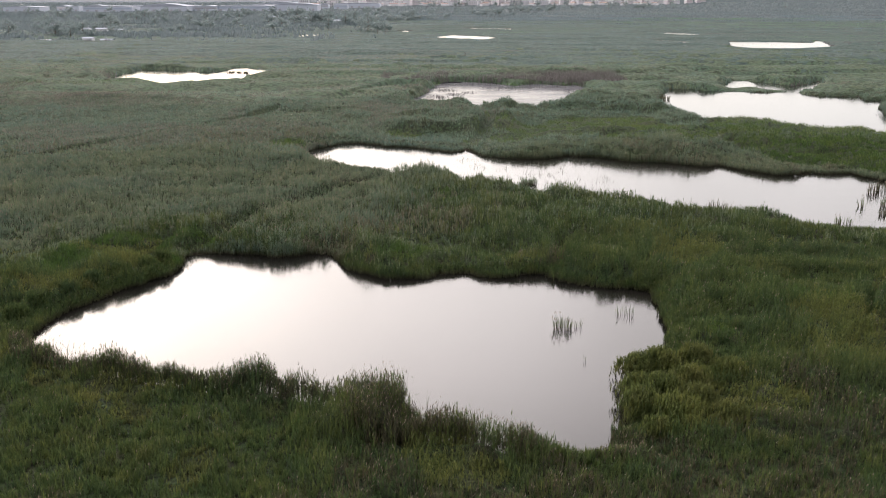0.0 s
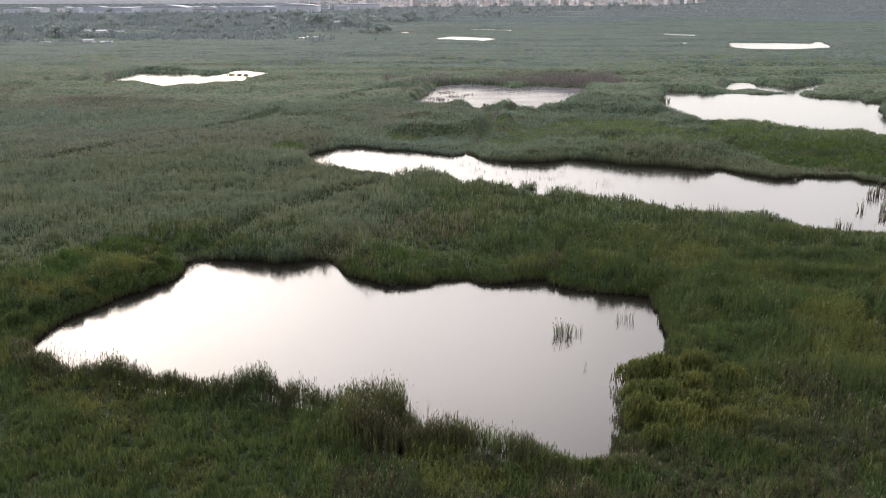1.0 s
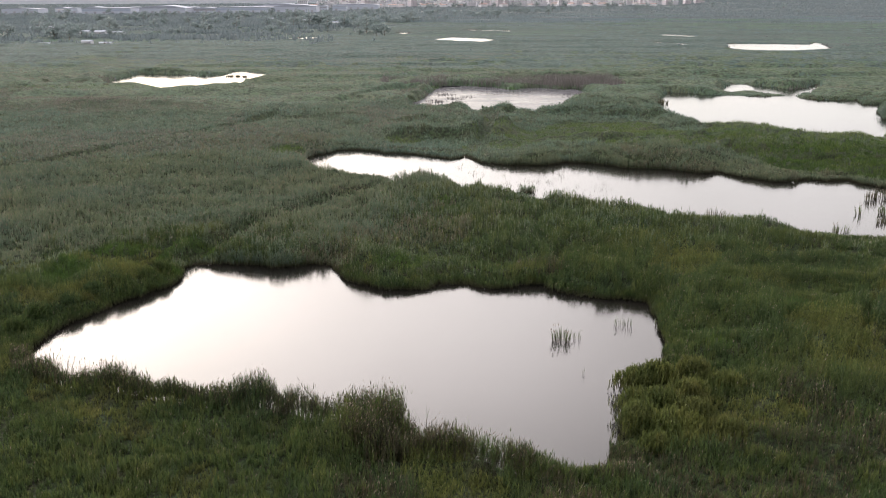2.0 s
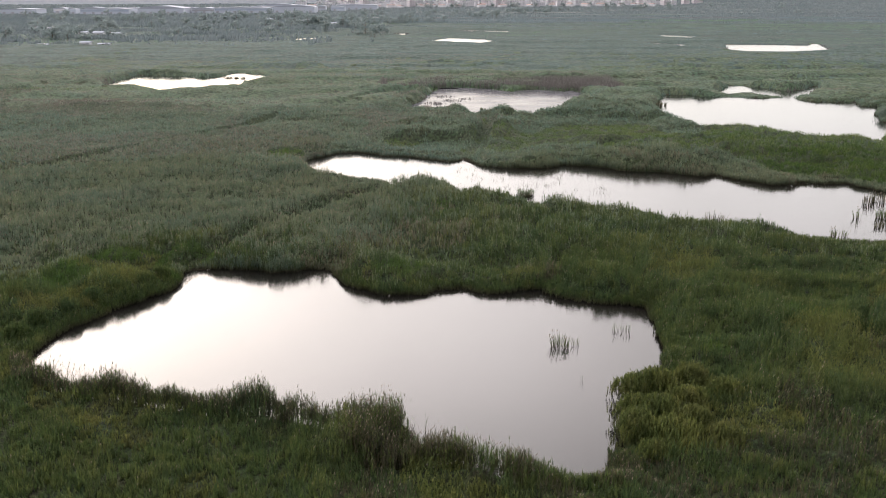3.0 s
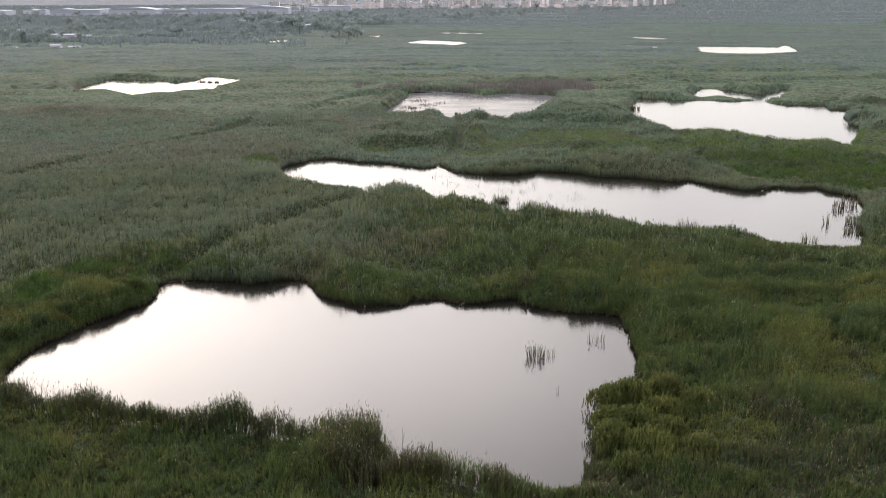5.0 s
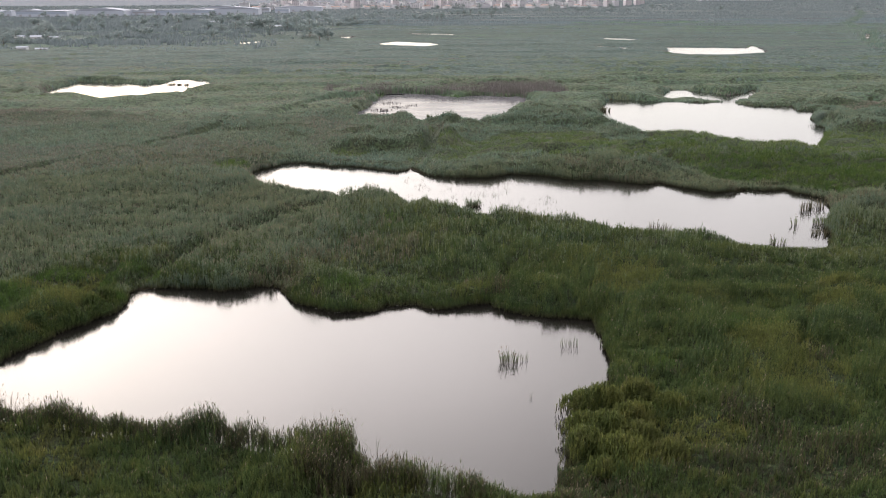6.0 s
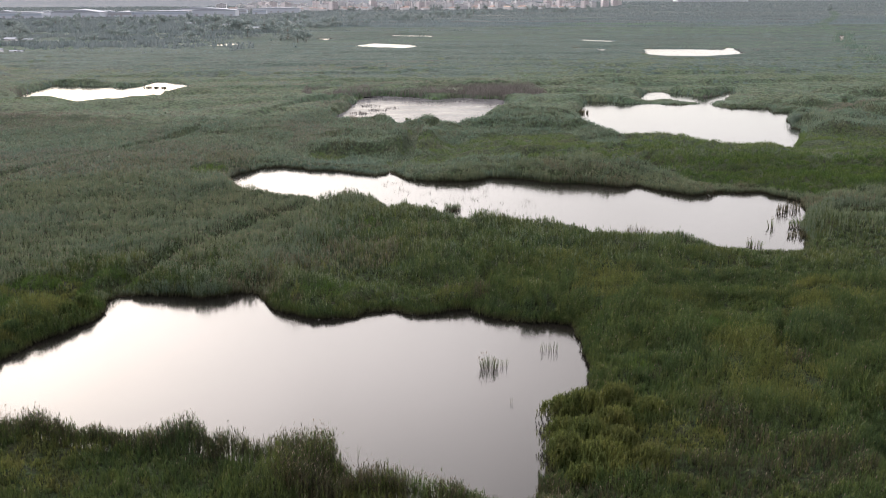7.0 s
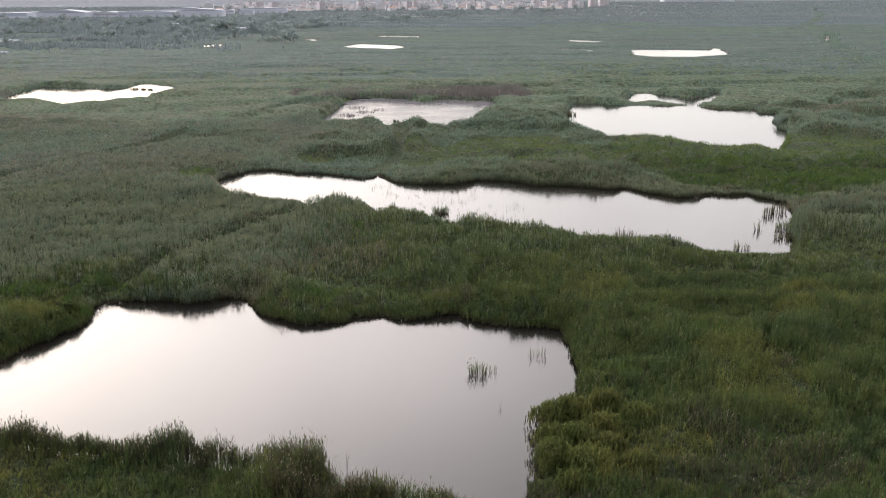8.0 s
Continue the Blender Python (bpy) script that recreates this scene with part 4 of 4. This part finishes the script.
# ---- shrubs ----
def shrub(x, y, radius, height, label, seed, mat):
    """A rounded bush: bent stems and a crown of small leaves in uneven sprays."""
    r = random.Random(seed)
    root = new("shrub")
    root.location = (x, y, 0.05)
    bm = bmesh.new()
    tips = []
    for _ in range(12):
        a, lean = r.uniform(0, 6.283), r.uniform(0.15, 0.95)
        end = Vector((math.cos(a) * radius * lean, math.sin(a) * radius * lean, height * (1.02 - 0.35 * lean * lean) * r.uniform(0.75, 1)))
        tips.append(end)
        prev = None
        for k in range(4):
            f = k / 3
            c = Vector((end.x * f ** 1.4, end.y * f ** 1.4, end.z * f - 0.25 * (k == 0)))
            w = 0.05 * (1 - 0.75 * f)
            ring = [bm.verts.new(c + Vector((math.cos(b) * w, math.sin(b) * w, 0))) for b in (0, 2.09, 4.19)]
            if prev:
                for i in range(3):
                    bm.faces.new((prev[i], prev[(i + 1) % 3], ring[(i + 1) % 3], ring[i]))
            prev = ring
    tagged(part("stem_tuft", bm, BARK, root), kind="stuff")
    g = np.random.default_rng(seed)
    k = int(330 * min(radius, 2.2) ** 2 * 0.62)
    pick = g.integers(0, len(tips), k)
    tp = np.array([tuple(t) for t in tips])[pick]
    c = tp * g.uniform(0.25, 1.05, (k, 1)) + g.normal(0, 0.2 * radius, (k, 3))
    dome = height * np.sqrt(np.clip(1.1 - (c[:, 0] ** 2 + c[:, 1] ** 2) / radius ** 2, 0.04, 1))
    c[:, 2] = np.clip(dome * g.uniform(0.0, 1.0, k) ** 0.6 - 0.35, 0.0, None)
    V, T, own = leafy_shoots(c[:, 0], c[:, 1], g.uniform(0.4, 0.8, k) * (height / 2) ** 0.5, 0.075, 0.3, 4, 0.36, seed, c[:, 2], low=0.1)
    shade = 0.5 * g.random(len(tips))[pick] + 0.5 * g.random(k)
    me = tri_mesh("foliage", V, T, shade[own])
    me.materials.append(mat)
    ob = new("foliage", me)
    ob.parent = root
    return tagged(root, label, "shrub", group="shrubs on the pond banks")


for i, (x, y, rad, hh) in enumerate([(15.4, 69.0, 1.6, 2.1), (17.3, 69.6, 1.7, 2.3), (14.6, 65.2, 1.6, 2.0), (16.4, 64.2, 1.9, 2.3), (14.6, 62.0, 1.9, 2.2),
                                     (16.8, 60.6, 2.2, 2.3), (18.6, 62.8, 1.8, 2.1), (19.2, 66.6, 1.8, 2.2), (20.4, 60.2, 1.6, 2.0), (14.8, 58.4, 1.6, 1.7),
                                     (20.9, 71.3, 1.7, 2.0), (22.8, 68.2, 1.7, 2.0)]):
    shrub(x, y, 1.25 * rad, hh, "bushy light green shrub on the pond bank", 700 + i, SHRUB)
for i, (x, y, rad, hh) in enumerate([(-40.6, 82.6, 1.5, 1.7), (-40.0, 86.0, 1.6, 1.9), (-38.2, 89.4, 1.5, 1.9), (-36.6, 92.6, 1.6, 2.0), (-34.9, 95.6, 1.5, 1.9), (-33.2, 98.4, 1.4, 1.9), (-32.2, 100.8, 1.3, 2.0)]):
    shrub(x, y, 1.2 * rad, hh, "rounded dark green bush along the bank", 720 + i, REED)

shrub(116.5, 241.0, 3.6, 2.6, "rounded green bush jutting into the pond", 761, REED_HAZE_3)
shrub(118.5, 237.5, 3.2, 2.4, "rounded green bush jutting into the pond", 762, REED_HAZE_3)

# ---- trees ----
def tree(seed, height, spread):
    """A tapered trunk with limbs and a crown of many leaf sprays in uneven clumps."""
    r = random.Random(seed)
    root = new("tree")
    bm = bmesh.new()

    def limb(a, b, w0, w1):
        axis = (b - a).normalized()
        u = axis.orthogonal().normalized()
        v = axis.cross(u)
        rings = []
        for f, w in ((0, w0), (0.5, (w0 + w1) / 2), (1, w1)):
            c = a.lerp(b, f) + Vector((r.uniform(-1, 1), r.uniform(-1, 1), 0)) * 0.02 * height * (f == 0.5)
            rings.append([bm.verts.new(c + (u * math.cos(t) + v * math.sin(t)) * w) for t in (0, 1.26, 2.51, 3.77, 5.03)])
        for p, q in zip(rings, rings[1:]):
            for i in range(5):
                bm.faces.new((p[i], p[(i + 1) % 5], q[(i + 1) % 5], q[i]))

    top = Vector((r.uniform(-0.05, 0.05) * height, 0, height * 0.8))
    limb(Vector((0, 0, -0.3)), top, height * 0.028, height * 0.008)
    centres = []
    for _ in range(11):
        f = r.uniform(0.25, 1.0)
        a = r.uniform(0, 6.283)
        at = Vector((0, 0, 0)).lerp(top, f)
        reach = spread * r.uniform(0.45, 1.0) * (1.15 - 0.6 * abs(f - 0.5))
        end = at + Vector((math.cos(a) * reach, math.sin(a) * reach, height * r.uniform(0.02, 0.2)))
        limb(at, end, height * 0.010, height * 0.003)
        centres.append(end)
    part("trunk", bm, BARK, root)
    g = np.random.default_rng(seed)
    cs = np.array([tuple(c) for c in centres])
    k = 420
    c = cs[g.integers(0, len(cs), k)] + g.normal(0, 1, (k, 3)) * np.array([spread * 0.24, spread * 0.24, height * 0.075])
    a = g.random(k) * 2 * math.pi
    sz = g.uniform(0.06, 0.12, k)[:, None] * height
    d = np.stack([np.cos(a), np.sin(a), g.normal(0.1, 0.6, k)], 1) * sz
    sd = np.stack([-np.sin(a), np.cos(a), g.normal(0, 0.6, k)], 1) * sz * 0.45
    o = np.arange(k)
    me = tri_mesh("crown", np.concatenate([c - sd, c + sd, c + d]), np.stack([o, o + k, o + 2 * k], 1))
    me.materials.append(HAZED_TREE_LEAF)
    ob = new("crown", me)
    ob.parent = root
    return tagged(root, "grey-green broadleaf tree on the far plain", "tree", group="trees beyond the marsh")


SPOTS = []
g = random.Random(17)
for cx, cy, n, sx, sy in ((-124, 905, 5, 14, 8), (-88, 910, 4, 9, 8), (-62, 1000, 14, 22, 16), (-25, 1085, 14, 24, 18), (40, 1300, 14, 60, 50),
                          (130, 1500, 14, 80, 60), (250, 1700, 12, 80, 60), (-330, 800, 14, 60, 60), (-260, 690, 10, 40, 40), (-420, 1000, 14, 90, 70),
                          (-250, 1150, 18, 120, 120), (-420, 1330, 16, 140, 50), (-180, 1350, 12, 90, 70), (420, 1800, 4, 120, 60)):
    for _ in range(n):
        SPOTS.append((cx + g.gauss(0, 1) * sx * 0.7, cy + g.gauss(0, 1) * sy * 0.7))
for _ in range(46):
    SPOTS.append((g.uniform(-340, 620), g.uniform(2030, 2500)))
for _ in range(90):
    y = g.uniform(700, 1480)
    SPOTS.append((-0.06 * y - g.random() ** 1.3 * 0.46 * y, y))
SPOTS += [(893, 1770), (975, 1840), (640, 1790), (372, 1820), (560, 1500)]
kinds_of_tree = [tree(900 + i, hh, sp) for i, (hh, sp) in enumerate(((10, 5.2), (12, 5.6), (8, 4.6), (14, 5.6)))]
for i, (x, y) in enumerate(SPOTS):
    src = kinds_of_tree[3 if y > 1700 or g.random() < 0.15 else i % 3]
    m = pose(x, y, 0, 0, 0, g.uniform(0, 360)) @ Matrix.Scale(g.uniform(0.5, 0.95), 4)
    if i < 4:
        kinds_of_tree[i].matrix_basis = pose(x, y, 0, 0, 0, 40 * i)
    else:
        copy_thing(src, m)

# low bushes of the orchards west of the marsh
x, y = scatter(560, 1420, 0.085, 90)
ok = (x + 60 * wave(x, y, 90, 86) + rng.normal(0, 25, len(x)) < -40 - 0.12 * y) & (y + 70 * wave(x, y, 70, 87) + rng.normal(0, 40, len(x)) > 640) & (wave(x, y, 30, 88) + 0.5 * wave(x, y, 11, 89) > -0.1) & (shore(x, y) > 4)
x, y = x[ok], y[ok]
x, y = np.repeat(x, 4), np.repeat(y, 4)
V, T = shoots(x + rng.normal(0, 1.1, len(x)), y + rng.normal(0, 1.1, len(x)), rng.uniform(1.6, 4.2, len(x)), 1.5, 0.25, -1, 1, 95)
me = tri_mesh("orchard_bushes", V, T)
me.materials.append(HAZED_SCRUB)
tagged(new("orchard_bushes", me), "dark bushes and orchard rows beyond the reeds", "bushes", kind="stuff")

# hedge along the canal on the east side
line = [(254, 427), (267, 464), (308, 569), (346, 660), (430, 820), (488, 985), (574, 1138), (725, 1412), (890, 1750)]
hx, hy = [], []
for (ax, ay), (bx, by) in zip(line, line[1:]):
    k = int(math.hypot(bx - ax, by - ay) * 3)
    f = rng.random(k)
    hx.append(ax + (bx - ax) * f + rng.normal(0, 3.0, k))
    hy.append(ay + (by - ay) * f + rng.normal(0, 3.0, k))
hx, hy = np.concatenate(hx), np.concatenate(hy)
ok = (shore(hx, hy) > 1) & (wave(hx, hy, 40, 77) > -0.35)
V, T = shoots(hx[ok], hy[ok], rng.uniform(1.0, 2.6, ok.sum()), 1.2, 0.2, -1, 1, 96)
me = tri_mesh("canal_hedge", V, T)
me.materials.append(REED_HAZE_3)
tagged(new("canal_hedge", me), "broken dark hedge along a far canal", "hedge", kind="stuff")

# ---- buildings ----
# plaster, sheet and glass drawn towards one pale grey: painted haze
PLASTER = plain_material("pale_plaster", (0.56, 0.55, 0.58), (0.68, 0.67, 0.69), 6.0, 0.85, 0.1)
CREAM = plain_material("cream_plaster", (0.60, 0.58, 0.60), (0.68, 0.66, 0.68), 6.0, 0.85, 0.1)
ROSE = plain_material("rose_plaster", (0.56, 0.52, 0.54), (0.64, 0.59, 0.61), 6.0, 0.85, 0.1)
SHEET = plain_material("white_sheet_metal", (0.42, 0.45, 0.52), (0.52, 0.55, 0.62), 9.0, 0.5)
ROOF_SHEET = plain_material("weathered_roof_sheet", (0.28, 0.30, 0.35), (0.37, 0.39, 0.44), 9.0, 0.9)
BLUE_SHEET = plain_material("blue_sheet_metal", (0.33, 0.38, 0.47), (0.39, 0.44, 0.52), 9.0, 0.5)
TILE = plain_material("clay_roof_tiles", (0.24, 0.17, 0.15), (0.30, 0.22, 0.19), 3.0, 0.85, 0.3)
FLAT_ROOF = plain_material("flat_roof", (0.30, 0.30, 0.32), (0.36, 0.36, 0.38), 5.0, 0.9)
# window glass lightened to the low contrast of haze
GLASS = plain_material("haze_paled_window_glass", (0.30, 0.31, 0.34), (0.40, 0.40, 0.42), 2.0, 0.2)


def add_gable(bm, w, d, z, rise, over=0.4):
    pts = [(-w / 2 - over, -d / 2 - over, z), (w / 2 + over, -d / 2 - over, z), (w / 2 + over, d / 2 + over, z), (-w / 2 - over, d / 2 + over, z),
           (-w / 2 - over, 0, z + rise), (w / 2 + over, 0, z + rise)]
    v = [bm.verts.new(p) for p in pts]
    for f in ((0, 1, 5, 4), (2, 3, 4, 5), (1, 2, 5), (3, 0, 4), (3, 2, 1, 0)):
        bm.faces.new([v[i] for i in f])


def window_mesh(w, h):
    bm = bmesh.new()
    add_box(bm, -w / 2, -0.06, 0, w / 2, 0.06, h)
    me = bpy.data.meshes.new("window")
    bm.to_mesh(me)
    bm.free()
    me.materials.append(GLASS)
    return me


PANE = window_mesh(1.8, 1.5)
STRIP = window_mesh(9.0, 1.4)


def put_window(mesh, x, y, z, root):
    ob = new("window", mesh)
    ob.location, ob.parent = (x, y, z), root


def apartment_building(w, d, floors, wall, label):
    root = new("apartment_building")
    bm = bmesh.new()
    h = floors * 3.0 + 0.8
    add_box(bm, -w / 2, -d / 2, -0.5, w / 2, d / 2, h)
    part("wall", bm, wall, root)
    bm = bmesh.new()
    add_box(bm, -w / 2 - 0.3, -d / 2 - 0.3, h, w / 2 + 0.3, d / 2 + 0.3, h + 0.35)
    add_box(bm, -2, -1.5, h + 0.35, 2, 1.5, h + 2.8)
    part("roof", bm, FLAT_ROOF, root)
    bays = int(w // 4.2)
    for f in range(floors):
        bm = bmesh.new()
        add_box(bm, -w / 2 + 0.6, -d / 2 - 1.1, f * 3.0 + 2.8, w / 2 - 0.6, -d / 2 - 0.002, f * 3.0 + 3.0)
        part("balcony", bm, wall, root)
        for b in range(bays):
            put_window(PANE, (b + 0.5) * w / bays - w / 2, -d / 2, f * 3.0 + 0.9, root)
    return tagged(root, label, "building", group="town buildings")


def house(w, d, h, wall, label):
    root = new("house")
    bm = bmesh.new()
    add_box(bm, -w / 2, -d / 2, -0.5, w / 2, d / 2, h)
    part("wall", bm, wall, root)
    bm = bmesh.new()
    add_gable(bm, w, d, h, 1.8)
    part("roof", bm, TILE, root, "reddish tiled roof")
    for x in (-w / 4, w / 4):
        put_window(PANE, x, -d / 2, 1.0, root)
    bm = bmesh.new()
    add_box(bm, -0.5, -d / 2 - 0.05, -0.2, 0.5, -d / 2 + 0.05, 2.1)
    part("door", bm, BARK, root)
    return tagged(root, label, "house", group="town buildings")


def warehouse(x, y, w, d, h, arch, band, label):
    root = new("warehouse")
    root.location = (x, y, 0)
    bm = bmesh.new()
    add_box(bm, -w / 2, -d / 2, -0.5, w / 2, d / 2, h)
    part("wall", bm, SHEET, root)
    bm = bmesh.new()
    k = 12
    prof = [(-w / 2 - 0.5 + (w + 1) * i / k, h + arch * math.sin(math.pi * i / k) + 0.4) for i in range(k + 1)]
    low = [(-w / 2 - 0.5, h), (w / 2 + 0.5, h)]
    front = [bm.verts.new((px, -d / 2 - 0.5, pz)) for px, pz in (low[0], *prof, low[1])]
    back = [bm.verts.new((px, d / 2 + 0.5, pz)) for px, pz in (low[0], *prof, low[1])]
    bm.faces.new(front)
    bm.faces.new(back[::-1])
    for i in range(len(front)):
        j = (i + 1) % len(front)
        bm.faces.new((front[j], front[i], back[i], back[j]))
    part("roof", bm, ROOF_SHEET, root, "pale ribbed sheet roof")
    bm = bmesh.new()
    add_box(bm, -w / 2 + 1, -d / 2 - 0.12, h * 0.55, w / 2 - 1, -d / 2 - 0.004, h * 0.85)
    part("wall_band", bm, band, root, "coloured cladding band")
    for i in range(max(1, int(w // 14))):
        bm = bmesh.new()
        add_box(bm, -w / 2 + 5 + i * 14, -d / 2 - 0.15, -0.2, -w / 2 + 9 + i * 14, -d / 2 - 0.003, 4.2)
        part("loading_door", bm, FLAT_ROOF, root)
    return tagged(root, label, "warehouse", group="industrial estate")


for x, y, w, d, h, arch, band, lab in (
        (-598, 1560, 12, 20, 9, 0.5, SHEET, "small white industrial block"),
        (-535, 1540, 78, 40, 9, 1.0, BLUE_SHEET, "white warehouse with blue cladding"),
        (-450, 1560, 74, 50, 9, 4.0, SHEET, "large white warehouse with an arched roof"),
        (-392, 1590, 38, 30, 8, 1.0, FLAT_ROOF, "pale flat industrial shed"),
        (-330, 1600, 92, 40, 9, 1.0, BLUE_SHEET, "long warehouse with a blue front"),
        (-246, 1620, 70, 45, 10, 3.0, SHEET, "white warehouse with a curved roof"),
        (-690, 1580, 60, 40, 8, 1.0, SHEET, "pale warehouse among trees"),
        (-285, 1700, 60, 30, 12, 2.0, CREAM, "tall cream industrial hall"),
        (-170, 1900, 90, 40, 9, 1.5, SHEET, "pale warehouse at the town edge"),
        (1440, 3880, 300, 60, 12, 3.0, SHEET, "very long pale greenhouse on the far plain")):
    warehouse(x, y, w, d, h, arch, band, lab)

g = random.Random(41)
for i in range(14):
    warehouse(-660 + i * 36 + g.uniform(-8, 8), 1690 + g.uniform(-40, 60) + 0.15 * i * 36, g.uniform(18, 34), g.uniform(18, 30), g.uniform(6, 9), g.uniform(0.4, 1.6),
              g.choice((SHEET, BLUE_SHEET, CREAM, FLAT_ROOF)), "pale shed of the industrial estate")

protos = [apartment_building(22, 12, 5, PLASTER, "pale apartment block with balconies"), apartment_building(28, 12, 3, PLASTER, "wide low white apartment block with balconies"),
          apartment_building(18, 12, 4, CREAM, "cream apartment block with balconies"), apartment_building(17, 12, 6, ROSE, "tall rose apartment block with balconies"),
          house(14, 9, 5.5, PLASTER, "white house with a tiled roof"), house(18, 10, 6, CREAM, "cream house with a tiled roof")]
g = random.Random(23)
places = []
for row in range(7):
    y = 2110 + row * 75
    x = -330 + g.uniform(0, 20) + row * 12
    while x < 520 + row * 40:
        places.append((x, y + g.uniform(-30, 30) + 0.22 * max(0, x), row))
        x += g.uniform(20, 62)
for i, (x, y, row) in enumerate(places):
    src = i % 4 if row > 0 and g.random() < 0.75 else 4 + g.randrange(2)
    m = pose(x, y, 0, 0, 0, g.uniform(-60, 60))
    if i < 6:
        protos[i].matrix_basis = m
    else:
        copy_thing(protos[src], m)


def farm_building(name, x, y, w, d, h, label):
    root = new(name)
    root.location = (x, y, 0)
    bm = bmesh.new()
    add_box(bm, -w / 2, -d / 2, -0.4, w / 2, d / 2, h)
    part("wall", bm, PLASTER, root)
    bm = bmesh.new()
    add_gable(bm, w, d, h, min(1.4, d * 0.15))
    part("roof", bm, ROOF_SHEET, root, "pale sheet roof")
    bm = bmesh.new()
    add_box(bm, -0.6, -d / 2 - 0.05, -0.2, 0.6, -d / 2 + 0.05, 2.1)
    part("door", bm, BARK, root)
    put_window(PANE, w * 0.3, -d / 2, 0.9, root)
    return tagged(root, label, "farm building", group="farm buildings west of the marsh")


for nm, x, y, w, d, h, lab in (
        ("greenhouse", -352, 850, 30, 8, 2.6, "long low white greenhouse among bushes"), ("farmhouse", -268, 745, 8, 6, 3.0, "small white farmhouse among bushes"),
        ("farmhouse", -283, 752, 7, 6, 2.8, "small white farmhouse among bushes"), ("shed", -255, 748, 9, 5, 2.2, "low pale shed beside bushes"),
        ("farmhouse", -222, 592, 6, 5, 3.0, "small pale hut at the marsh edge"), ("shed", -212, 596, 7, 4, 1.8, "low white shed at the marsh edge"),
        ("shed", -248, 590, 6, 4, 1.8, "low white shed at the marsh edge"), ("shed", -292, 605, 8, 4, 2.0, "low pale shed beside bushes"),
        ("shed", -150, 1080, 14, 6, 2.5, "pale shed on the far plain"), ("shed", -110, 990, 16, 6, 2.2, "pale greenhouse among far trees"),
        ("shed", -205, 1150, 12, 6, 2.4, "pale shed on the far plain")):
    farm_building(nm, x, y, w, d, h, lab)
